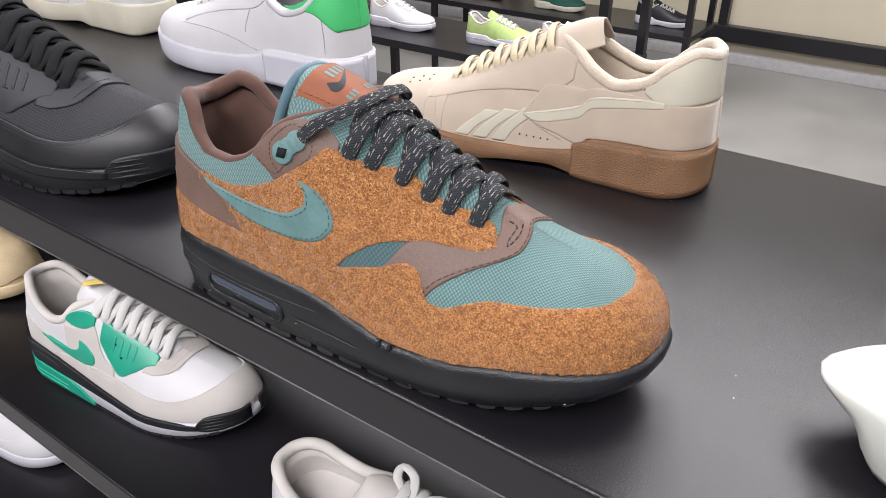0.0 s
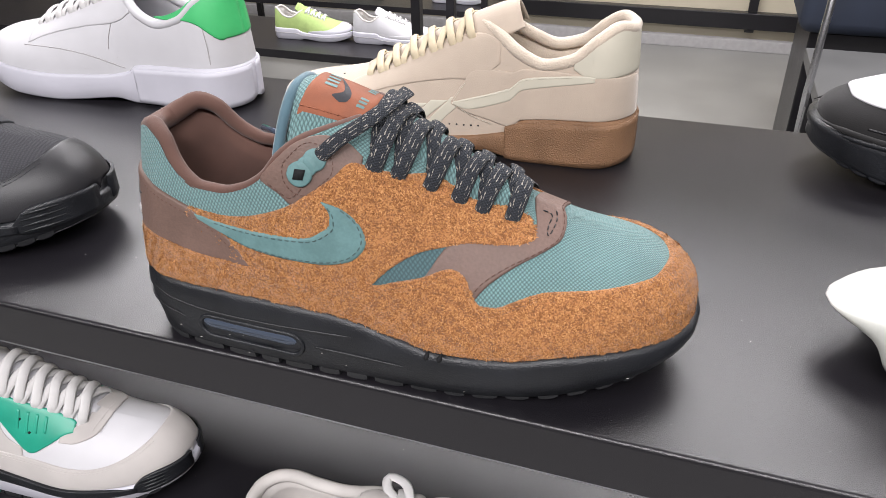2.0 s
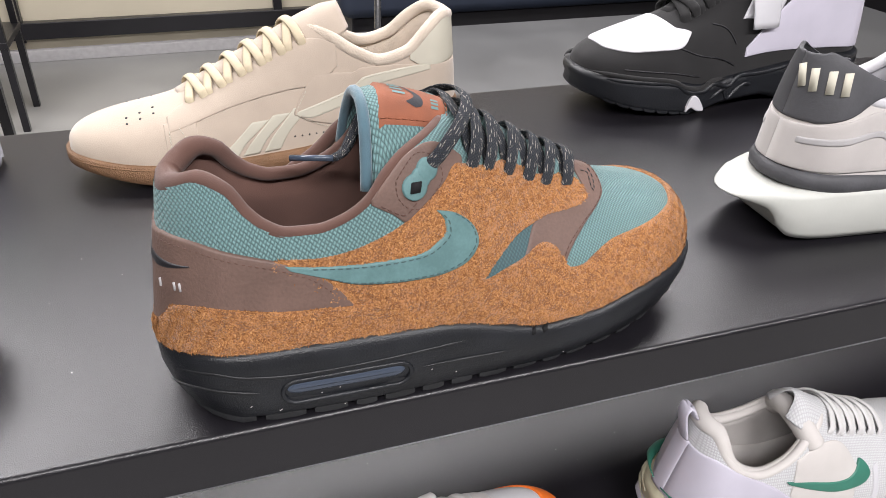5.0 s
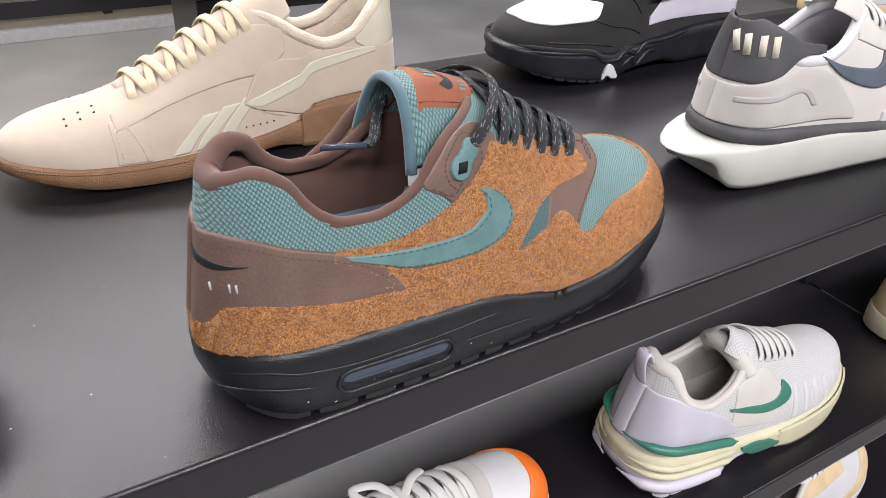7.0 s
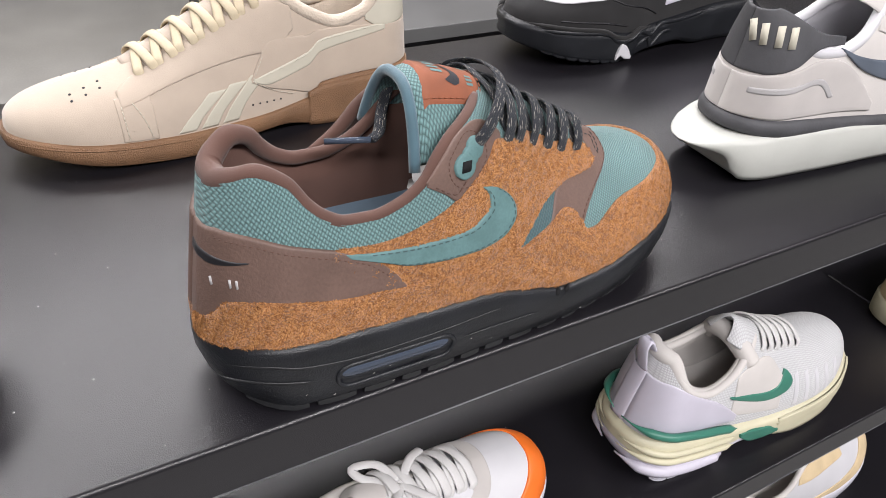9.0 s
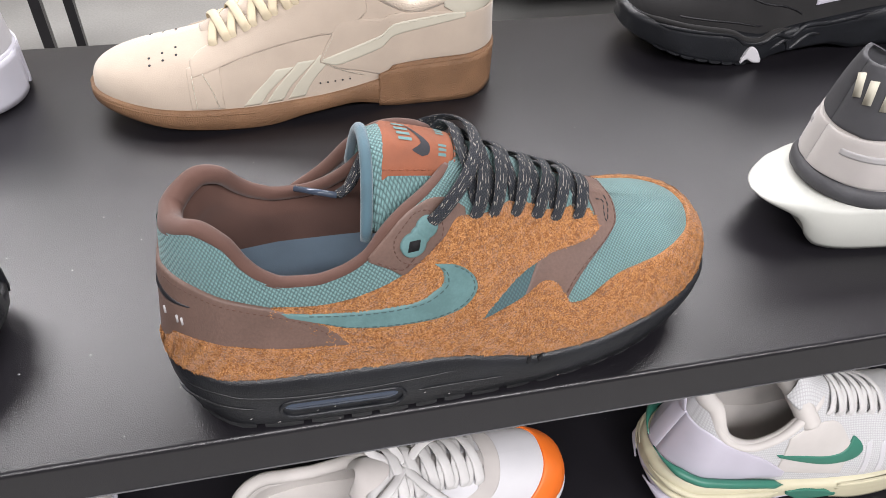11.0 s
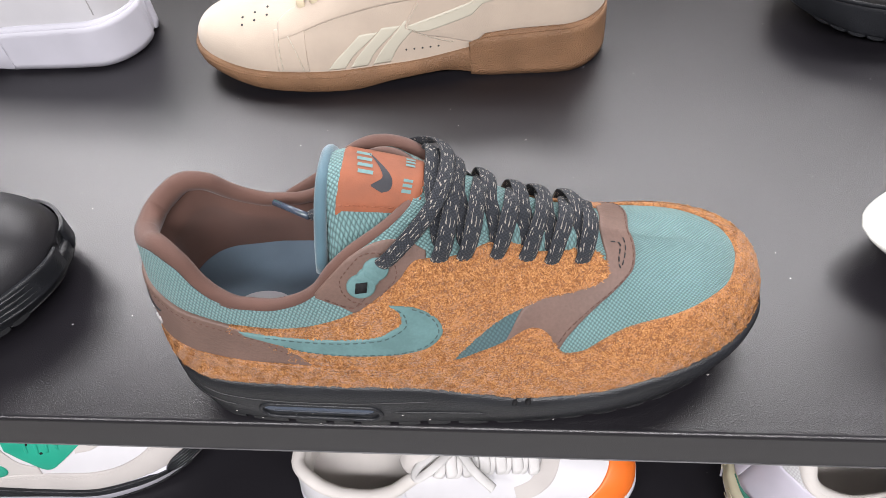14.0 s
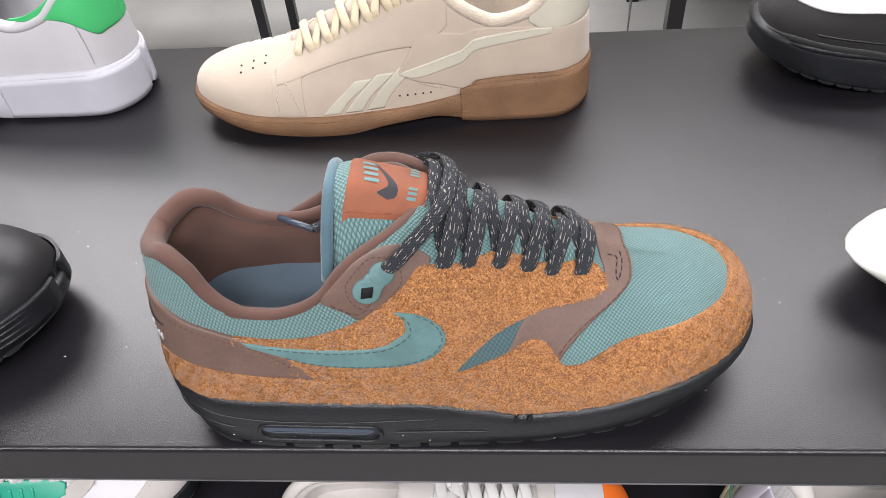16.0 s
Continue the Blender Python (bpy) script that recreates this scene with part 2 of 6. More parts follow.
class Form:
    """The body of a shoe: x from heel to toe, y across (minus: the side that faces the front of the shelf), z up."""

    def __init__(self, length, half, mid, base, top, collar, throat, ground, bulge, heel_r=0.034, toe_r=0.085, lean=0.006, flare=0.003, insole=0.008, toe_n=2.2, nose=0.045, medial=0.0):
        self.length, self.half, self.mid, self.base, self.top = length, curve(*half), curve(*mid), curve(*base), curve(*top)
        self.collar, self.throat, self.ground, self.bulge = curve(*collar), throat, curve(*ground), curve(*bulge)
        self.heel_r, self.toe_r, self.lean, self.flare, self.insole, self.toe_n, self.nose, self.medial = heel_r, toe_r, lean, flare, insole, toe_n, nose, medial

    def width(self, x):
        r, R, L, n = self.heel_r, self.toe_r, self.length, self.toe_n
        a = np.clip((r - x) / r, 0, 1)
        b = np.clip((x - L + R) / R, 0, 1)
        return self.half(x) * np.sqrt(np.maximum(1 - a ** 2, 0)) * np.maximum(1 - b ** n, 0) ** (1 / n)

    def ridge(self, x):
        """The height of the ridge, rounded off over the toe."""
        c = np.clip((x - self.length + self.nose) / self.nose, 0, 1)
        return self.base(x) + (self.top(x) - self.base(x)) * np.maximum(1 - c ** 2.6, 0) ** (1 / 2.6)

    def skin(self, x, s, lift=0.0):
        """The point at x and s (-1 near edge of the sole, 0 the ridge, 1 far edge), lifted off the surface."""
        x, s = np.broadcast_arrays(np.asarray(x, float), np.asarray(s, float))
        p = self._at(x, s)
        if np.any(np.asarray(lift) != 0):
            p = p + self.normal(x, s) * np.asarray(lift)[..., None]
        return p

    def _at(self, x, s):
        th = (1 - np.abs(s)) * math.pi / 2
        zb, zt = self.base(x), self.ridge(x)
        c, b = np.maximum(np.cos(th), 0), self.bulge(x)
        b = np.where(s > 0, np.minimum(b, 0.58 + 0.32 * b) * (1 - self.medial * np.exp(-((x - 0.118) / 0.032) ** 2)), b)
        y = self.mid(x) + np.sign(s) * self.width(x) * (c ** b + 0.30 * np.clip(b - 1, 0, 1) * c * (1 - c) ** 3)
        z = zb + (zt - zb) * np.sin(th)
        back = self.lean * np.clip((z - 0.06) / 0.06, -0.3, 1.5) * np.clip(1 - x / 0.07, 0, 1) ** 1.5
        return np.stack([x + back, y, z], -1)

    def normal(self, x, s):
        e = 0.0012
        x = np.clip(x, 0.0016, self.length - 0.0016)
        s1, s2 = np.clip(s - 0.012, -1, 1), np.clip(s + 0.012, -1, 1)
        n = np.cross(self._at(x + e, s) - self._at(x - e, s), self._at(x, s2) - self._at(x, s1))
        n /= np.maximum(np.linalg.norm(n, axis=-1, keepdims=True), 1e-12)
        c = np.stack([np.clip(x, 0.03, self.length - 0.05), self.mid(x), self.base(x) - 0.005], -1)
        flip = np.sign(np.sum(n * (self._at(x, s) - c), -1, keepdims=True))
        return n * np.where(flip == 0, 1, flip)

    def s_at(self, x, z):
        """|s| at which the side wall reaches the height z."""
        k = np.clip((z - self.base(x)) / np.maximum(self.ridge(x) - self.base(x), 1e-5), 0, 1)
        return 1 - np.arcsin(k) * 2 / math.pi

    def s_collar(self, x):
        return np.where(x >= self.throat, 0.0, self.s_at(x, self.collar(x)))

    def stations(self, n, a=0.0, b=None):
        b = self.length if b is None else b
        u = np.linspace(0, 1, n)
        return a + (b - a) * (u * 0.45 + 0.55 * (1 - np.cos(math.pi * u)) / 2)


# ---- meshes ----
def grid(P, loop_u=False, loop_v=False, uv=None):
    n, m = P.shape[:2]
    idx = np.arange(n * m).reshape(n, m)
    if loop_u:
        idx = np.vstack([idx, idx[:1]])
    if loop_v:
        idx = np.hstack([idx, idx[:, :1]])
    f = np.stack([idx[:-1, :-1], idx[1:, :-1], idx[1:, 1:], idx[:-1, 1:]], -1).reshape(-1, 4)
    return P.reshape(-1, 3), [tuple(map(int, q)) for q in f], (None if uv is None else uv.reshape(-1, 2))


def merged(*geos):
    v, f, k = [], [], 0
    for g in geos:
        v.append(np.asarray(g[0], float))
        f += [tuple(i + k for i in q) for q in g[1]]
        k += len(g[0])
    return np.vstack(v), f, None


def mesh_of(name, geo, material, smooth=True):
    me = bpy.data.meshes.new(name)
    me.from_pydata([tuple(map(float, v)) for v in geo[0]], [], geo[1])
    if len(geo[1]) < 40000:
        bm = bmesh.new()
        bm.from_mesh(me)
        bmesh.ops.recalc_face_normals(bm, faces=bm.faces)
        bm.to_mesh(me)
        bm.free()
    if geo[2] is not None:
        lay = me.uv_layers.new(name="UVMap")
        vi = np.empty(len(me.loops), dtype=np.int32)
        me.loops.foreach_get("vertex_index", vi)
        lay.data.foreach_set("uv", np.asarray(geo[2], np.float32)[vi].ravel())
    if smooth:
        me.polygons.foreach_set("use_smooth", [True] * len(me.polygons))
    me.materials.append(material)
    return me


def part(name, geo, material, parent, label="", smooth=True):
    ob = new(name, mesh_of(name, geo, material, smooth))
    ob.parent = parent
    return tagged(ob, label)


def thing(name, label, category, m, group="", kind=""):
    ob = new(name)
    ob.empty_display_size = 0.05
    ob.matrix_basis = m
    return tagged(ob, label, category, group, kind)


def box(x0, x1, y0, y1, z0, z1, r=0.0, seg=2):
    """A box with rounded edges."""
    bm = bmesh.new()
    bmesh.ops.create_cube(bm, size=1)
    for v in bm.verts:
        v.co = Vector((x0 + (v.co.x + 0.5) * (x1 - x0), y0 + (v.co.y + 0.5) * (y1 - y0), z0 + (v.co.z + 0.5) * (z1 - z0)))
    if r:
        bmesh.ops.bevel(bm, geom=list(bm.edges), offset=r, segments=seg, affect="EDGES", profile=0.5)
    bm.verts.index_update()
    g = np.array([tuple(v.co) for v in bm.verts]), [tuple(v.index for v in f.verts) for f in bm.faces], None
    bm.free()
    return g


def solid(name, geo, material, label, kind="structure", category="", smooth=False):
    return tagged(new(name, mesh_of(name, geo, material, smooth)), label, category, "", kind)


def tube(path, radius, k=10, flat=1.0, up=None, closed=False, caps=True):
    """A tube along a path; radius may vary along it; flat squashes it along up."""
    p = np.asarray(path, float)
    n = len(p)
    t = np.roll(p, -1, 0) - np.roll(p, 1, 0) if closed else np.gradient(p, axis=0)
    t /= np.maximum(np.linalg.norm(t, axis=1, keepdims=True), 1e-9)
    u = np.tile(np.array([0, 0, 1.0]), (n, 1)) if up is None else np.asarray(up, float)
    w = np.cross(t, u)
    w /= np.maximum(np.linalg.norm(w, axis=1, keepdims=True), 1e-9)
    u = np.cross(w, t)
    r = np.broadcast_to(np.asarray(radius, float), (n,))[:, None, None]
    a = np.linspace(0, 2 * math.pi, k, endpoint=False)
    P = p[:, None] + r * (np.cos(a)[None, :, None] * w[:, None] + flat * np.sin(a)[None, :, None] * u[:, None])
    ar = np.concatenate([[0], np.cumsum(np.linalg.norm(np.diff(p, axis=0), axis=1))])
    uv = np.stack(np.broadcast_arrays(ar[:, None], a[None, :] * 0.003), -1)
    v, f, q = grid(P, loop_u=closed, loop_v=True, uv=uv)
    if caps and not closed:
        f = f + [tuple(range(k)), tuple(range((n - 1) * k, n * k))]
    return v, f, q


def band(form, A, B, thick, n=70, m=9, base=0.0, rim=0.0012):
    """A panel of leather or cloth laid on the skin between two lines of (x, s), with rounded rims."""
    k = np.array([1, 0.1, 1, 0.1])
    ab = spline(np.hstack([np.array(A, float), np.array(B, float)]) * k, n) / k
    a, b = ab[:, :2], ab[:, 2:]
    wide = np.linalg.norm((form.skin(b[:, 0], b[:, 1]) - form.skin(a[:, 0], a[:, 1])), axis=1).mean()
    e = min(0.3, rim / max(wide, 1e-4))
    v = np.concatenate([[0, 0, e * 0.35, e], np.linspace(e, 1 - e, m)[1:-1], [1 - e, 1 - e * 0.35, 1, 1]])
    lv = np.concatenate([[-0.0012, thick * 0.4, thick * 0.85, thick], np.full(m - 2, thick), [thick, thick * 0.85, thick * 0.4, -0.0012]])
    t = np.concatenate([[0], np.arange(n), [n - 1]])
    lt = np.full(n + 2, 1.0)
    lt[[0, -1]], lt[[1, -2]] = 0.0, 0.6
    a, b = a[t], b[t]
    Q = a[:, None] * (1 - v)[None, :, None] + b[:, None] * v[None, :, None]
    lift = base + np.minimum(lv[None, :], np.where(lt == 0, -0.0012, thick * lt)[:, None])
    x = np.clip(Q[..., 0], 0, form.length)
    s = np.clip(Q[..., 1], -1, 1)
    return grid(form.skin(x, s, lift), uv=np.stack([Q[..., 0], Q[..., 1] * 0.1], -1))


def stitches(form, line, lift, length=0.0026, gap=0.0011, r=0.00035):
    """A row of small stitches along a line of (x, s)."""
    q = spline(np.array(line, float) * (1, 0.1), 400) / (1, 0.1)
    P = form.skin(np.clip(q[:, 0], 0.0004, form.length - 0.0004), q[:, 1], lift)
    k = np.concatenate([[0], np.cumsum(np.linalg.norm(np.diff(P, axis=0), axis=1))])
    up = form.normal(q[:, 0], q[:, 1])
    out, d = [], 0.0
    while d + length < k[-1]:
        u = np.array([d, d + length * 0.2, d + length * 0.8, d + length])
        pts = np.stack([np.interp(u, k, P[:, j]) for j in range(3)], 1)
        nn = np.stack([np.interp(u, k, up[:, j]) for j in range(3)], 1)
        pts[[0, -1]] -= nn[[0, -1]] * r * 1.5
        out.append(tube(pts, r, 5, up=nn))
        d += length + gap
    return merged(*out)


def upper_geo(form, n=96, m=26):
    """The two sides of the upper, open at the collar, closed over the toes."""
    x = form.stations(n)
    out = []
    for side in (-1, 1):
        sc = form.s_collar(x)
        s = side * (1 + (sc - 1)[:, None] * np.linspace(0, 1, m)[None, :])
        X = np.broadcast_to(x[:, None], s.shape)
        out.append((form.skin(X, s), np.stack([X, s * 0.1], -1)))
    g = [grid(p) for p, _ in out]
    v, f, _ = merged(*g)
    return v, f, np.vstack([u.reshape(-1, 2) for _, u in out])


def collar_line(form, n=60, end=0.012, inset=0.003, heel=0.0):
    x = form.stations(n, 0.0012, form.throat - end)
    inset = np.interp(x, [0, 0.01, 0.035, 0.055], [heel, heel, heel * 0.6 + inset * 0.4, inset])[:, None] if heel else inset
    lines = []
    for side in (-1, 1):
        s = side * form.s_collar(x)
        lines.append(form.skin(x, s) - form.normal(x, s) * inset)
    return np.vstack([lines[0][::-1], lines[1]])


def lining_geo(form, n=60, m=12, inset=0.006, pad=0.006):
    """The inside, from the collar down to the insole."""
    x = form.stations(n, 0.0012, form.throat + 0.055)
    sc = np.maximum(form.s_collar(x), 0.001)
    s0 = form.s_at(x, form.base(x) + form.insole * 0.6)
    s = sc[:, None] + (s0 - sc)[:, None] * np.linspace(0, 1, m)[None, :]
    X = np.broadcast_to(x[:, None], s.shape)
    thick = (inset + pad * np.clip(1 - x / 0.06, 0, 1))[:, None, None] * np.clip(0.08 + np.arange(m) * 0.3, 0, 1)[None, :, None]
    near, far = (form.skin(X, sd * s) - form.normal(X, sd * s) * thick for sd in (-1, 1))
    near[0, :, 0], far[0, :, 0] = near[1, :, 0] * 0.5 + near[0, :, 0] * 0.5, far[1, :, 0] * 0.5 + far[0, :, 0] * 0.5
    back = np.stack([near[0] * (1 - w) + far[0] * w for w in (0.25, 0.5, 0.75)])
    return grid(np.concatenate([near[::-1], back, far]))


def insole_geo(form):
    x = form.stations(40, 0.008, form.throat + 0.05)
    w = np.maximum(form.width(x) - 0.0055, 0.001)
    v = np.linspace(-1, 1, 9)
    P = np.stack(np.broadcast_arrays(x[:, None], form.mid(x)[:, None] + w[:, None] * v[None, :], (form.base(x) + form.insole)[:, None] + 0.003 * v[None, :] ** 2), -1)
    return grid(P, uv=P[..., :2].copy())


def outline(form, n=80, grow=0.0, a=0.0):
    x = form.stations(n, a, form.length - a)
    w = form.width(x) + grow * np.minimum(1, np.minimum(x, form.length - x) / 0.01 + 0.3)
    y = np.concatenate([form.mid(x) - w, (form.mid(x) + w)[::-1]])
    p = np.stack([np.concatenate([x, x[::-1]]), y], -1)
    t = np.roll(p, -1, 0) - np.roll(p, 1, 0)
    t /= np.maximum(np.linalg.norm(t, axis=1, keepdims=True), 1e-9)
    return p, np.stack([t[:, 1], -t[:, 0]], -1)


def sole_geo(form, profile, n=80, top=None, ground=None):
    """A slab of the sole: rings of (part of the height, outward offset), closed above and below."""
    p, nor = outline(form, n)
    top, ground = top or form.base, ground or form.ground
    zt, zg = top(p[:, 0]), ground(p[:, 0])
    rings = []
    for f, o in profile:
        q = p + nor * o
        rings.append(np.column_stack([q, zg + f * (zt - zg)]))
    P = np.array(rings)
    v, f, _ = grid(P, loop_v=True)
    k, base = 2 * n, (len(profile) - 1) * 2 * n
    for off in (0, base):
        f += [(off + i, off + i + 1, off + k - 2 - i, off + k - 1 - i) for i in range(n - 1)]
    return v, f, None


def tongue_geo(form, line, half, thick=0.006, drop=0.010, n=34, m=15, shift=0.0, power=2.0, round_end=0.0):
    """A padded tongue along a line of (x, z); half its width at each end."""
    c = spline([(x, 0, z) for x, z in line], n)
    w = np.linspace(half[0], half[1], n)
    if round_end:
        q = np.clip(np.linspace(0, 1, n) / round_end, 0, 1)
        w = w * (0.45 + 0.55 * np.sqrt(1 - (1 - q) ** 2))
    t = np.gradient(c, axis=0)
    t /= np.linalg.norm(t, axis=1, keepdims=True)
    nor = np.stack([-t[:, 2], 0 * t[:, 0], t[:, 0]], -1)
    nor *= np.sign(nor[:, 2:3] + 1e-9)
    a = np.linspace(0, 2 * math.pi, 2 * m, endpoint=False)
    v, h = np.cos(a), np.sin(a)
    e = np.minimum(1, np.minimum(np.arange(n), 6) / 3.0 + 0.15)
    P = np.zeros((n, 2 * m, 3))
    P[...] = c[:, None]
    d = np.linspace(*drop, n)[:, None] if isinstance(drop, tuple) else drop
    P[..., 1] = form.mid(c[:, 0])[:, None] + np.linspace(shift, 0, n)[:, None] + w[:, None] * v[None, :] * (0.86 + 0.14 * e[:, None])
    P += nor[:, None] * ((np.sign(h) * np.abs(h) ** 0.6)[None, :] * (thick / 2) * e[:, None] - d * (np.abs(v) ** power)[None, :])[..., None]
    g = grid(P, loop_v=True)
    return g[0], g[1] + [tuple(range(2 * m)), tuple(range((n - 1) * 2 * m, n * 2 * m))], np.stack([P[..., 0], P[..., 1]], -1).reshape(-1, 2)


def disc_on(form, x, s, r, lift, k=20, depth=0.0012, sx=1.0):
    """A small raised disc on the skin."""
    c, nn = form.skin(x, s), form.normal(np.array(x), np.array(s))
    t = np.array([1.0, 0, 0]) - nn * nn[0]
    t /= np.linalg.norm(t)
    b = np.cross(nn, t)
    a = np.linspace(0, 2 * math.pi, k, endpoint=False)
    rings = []
    for rr, l in ((1.0, -0.001), (1.0, lift - 0.0003), (0.9, lift), (0.02, lift)):
        rings.append(c + r * rr * (np.cos(a)[:, None] * t * sx + np.sin(a)[:, None] * b) + nn * l)
    return grid(np.array(rings), loop_v=True)


def strip(form, rows, thick, **kw):
    """A panel given by rows of (x, s of its lower line, s of its upper line)."""
    rows = list(rows)
    if rows[0][0] < 0.0006:
        (x0, a0, b0), (x1, a1, b1) = rows[0], rows[1]
        cut = [w for w in (0.0006, 0.0018, 0.0038, 0.0065) if w < x1 - 0.001]
        rows[1:1] = [(w, a0 + (a1 - a0) * (w - x0) / (x1 - x0), b0 + (b1 - b0) * (w - x0) / (x1 - x0)) for w in cut]
        kw.setdefault("n", 110)
    return band(form, [(x, a) for x, a, b in rows], [(x, b) for x, a, b in rows], thick, **kw)


def mirrored(rows):
    return [(r[0], *[-v for v in r[1:]]) for r in rows]


def side_point(form, x, z, off=0.0035, side=-1):
    """A point on the side of the sole."""
    p, nor = outline(form, 200)
    p, nor = (p[:200], nor[:200]) if side < 0 else (p[200:][::-1], nor[200:][::-1])
    q = p + nor * off
    x = np.asarray(x, float)
    return np.stack([np.interp(x, p[:, 0], q[:, 0]), np.interp(x, p[:, 0], q[:, 1]), np.broadcast_to(np.asarray(z, float), x.shape)], -1), np.stack([np.interp(x, p[:, 0], nor[:, 0]), np.interp(x, p[:, 0], nor[:, 1]), 0 * x], -1)


def sole_line(form, pts, r, off=0.0035, side=-1, n=60):
    """A raised line along the side of the sole through (x, z) points."""
    q = spline(pts, n)
    P, nn = side_point(form, q[:, 0], q[:, 1], off, side)
    rr = r * np.clip(np.minimum(np.arange(n), np.arange(n)[::-1]) / 6.0, 0.15, 1)
    return tube(P, rr, 8, up=nn)


def lugs(form, xs, parent, material, side=-1, deep=0.010, h=0.0048, off=0.0034, gap=0.0009):
    """Tread blocks along the lower edge of the sole."""
    for a, b in zip(xs[:-1], xs[1:]):
        x = np.linspace(a + gap, b - gap, 5)
        z = form.ground(x)
        o, nn = side_point(form, x, z, off, side)
        i = o - nn * deep
        lo, up = np.array([0, 0, 0.0]), np.array([0, 0, h])
        ring = np.stack([o - nn * 0.0012 + lo, o + lo + up * 0.25, o + up, i + up, i + lo], 1)
        ring[[0, -1], :2, 2] += h * 0.18
        g = grid(ring, loop_v=True)
        part("tread_block", (g[0], g[1] + [(0, 1, 2, 3, 4), (20, 21, 22, 23, 24)], None), material, parent, smooth=False)


def nap(form, A, B, count, lift, seed, long=0.0019, wide=0.00023):
    """Short loose fibres on a suede panel between two lines of (x, s)."""
    rng = np.random.default_rng(seed)
    k = np.array([1, 0.1, 1, 0.1])
    ab = spline(np.hstack([np.array(A, float), np.array(B, float)]) * k, 400) / k
    pa, pb = form.skin(np.clip(ab[:, 0], 0, form.length), np.clip(ab[:, 1], -1, 1)), form.skin(np.clip(ab[:, 2], 0, form.length), np.clip(ab[:, 3], -1, 1))
    area = np.linalg.norm(pb - pa, axis=1) * np.linalg.norm(np.gradient(pa * 0.5 + pb * 0.5, axis=0), axis=1)
    cdf = np.cumsum(area) / area.sum()
    i = np.interp(rng.random(count), np.concatenate([[0], cdf]), np.arange(401)).clip(0, 398.99)
    j, w = i.astype(int), (i % 1)[:, None]
    row = ab[j] * (1 - w) + ab[j + 1] * w
    v = 0.015 + 0.972 * rng.random(count)[:, None]
    rim = np.clip(np.minimum(v, 1 - v) / 0.06, 0.35, 1)
    q = row[:, :2] * (1 - v) + row[:, 2:] * v
    x, s = np.clip(q[:, 0], 0.0005, form.length - 0.0005), np.clip(q[:, 1], -1, 1)
    nn = form.normal(x, s)
    p = form.skin(x, s) + nn * lift
    k1, k2 = rng.normal(size=(6, 3)) * 700, rng.random(6) * 6.3
    wave = np.sin(p @ k1.T + k2)
    d = rng.normal(size=(count, 3)) * 0.55 + np.array([0.25, 0, -0.35]) + 0.75 * wave[:, :3]
    clump = 0.5 + 0.5 * np.tanh(wave[:, 3:].sum(1, keepdims=True))
    d -= nn * np.sum(d * nn, 1, keepdims=True)
    d /= np.maximum(np.linalg.norm(d, axis=1, keepdims=True), 1e-9)
    side = np.cross(nn, d)
    ln = long * (0.5 + rng.random((count, 1))) * rim
    up = 0.08 + (0.12 + 0.42 * clump) * rng.random((count, 1)) ** 1.6
    mid, tip = p + d * ln * 0.55 + nn * ln * up * 0.7, p + d * ln * 0.95 + nn * ln * up * 0.75
    V = np.stack([p - side * wide, p + side * wide, mid + side * wide * 0.8, mid - side * wide * 0.8, tip], 1).reshape(-1, 3)
    b = np.arange(count) * 5
    F = [tuple(r) for r in np.stack([b, b + 1, b + 2, b + 3], 1).tolist()] + [tuple(r) for r in np.stack([b + 3, b + 2, b + 4], 1).tolist()]
    return V, F, None

# ---- structure ----
SHELF, LOW, LAST, FOOT = 1.20, 0.895, 0.59, 0.285
solid("floor", box(-7, 7, -4, 7, -0.1, 0.0), CONCRETE, "polished grey concrete shop floor with pale speckles")
solid("ceiling", box(-7.1, 7.1, -4.1, 7.1, 3.4, 3.5), CEILING, "plain dark painted ceiling")
solid("wall_west", box(-7.1, -7, -4, 7, 0, 3.4), WALL, "plain grey wall")
solid("wall_east", box(7, 7.1, -4, 7, 0, 3.4), WALL, "plain grey wall")
solid("wall_south", box(-7.1, 7.1, -4.1, -4, 0, 3.4), WALL, "plain grey wall")
solid("wall_north", box(-7.1, 7.1, 4.86, 5.0, 0, 3.4), PLASTER, "beige panelled wall")


def tray(name, z, label, x0=-1.4, x1=1.6, depth=0.43, lip=0.0325):
    """A folded steel shelf: a flat top with a lip turned down along the front and the back."""
    rack = thing(name, label, "shelf", pose(0, 0, z), "shelves of the rack")
    r = 0.0028
    a = [math.pi / 2 * i / 5 for i in range(6)]
    front = [(r - r * math.sin(q), -r + r * math.cos(q)) for q in a[::-1]]
    part("top_sheet", grid(np.array([np.column_stack([np.full(12, x), np.array(front + [(depth - y, zz) for y, zz in front[::-1]])]) for x in (x0, x1)])), BLACK_STEEL, rack, "black powder-coated top")
    part("front_lip", box(x0, x1, 0.0, 0.0025, -lip, -r), BLACK_STEEL, rack, smooth=False)
    part("lip_edge", box(x0, x1, -0.0005, 0.0025, -lip - 0.0007, -lip), BARE_STEEL, rack, "worn bare edge of the lip", smooth=False)
    part("front_return", box(x0, x1, 0.0025, 0.016, -lip, -lip + 0.002), BLACK_STEEL, rack, smooth=False)
    part("back_lip", box(x0, x1, depth - 0.0025, depth, -lip, -r), BLACK_STEEL, rack, smooth=False)
    part("stiffener", box(x0, x1, depth / 2 - 0.02, depth / 2 + 0.02, -lip, -0.004), BLACK_STEEL, rack, smooth=False)
    return rack


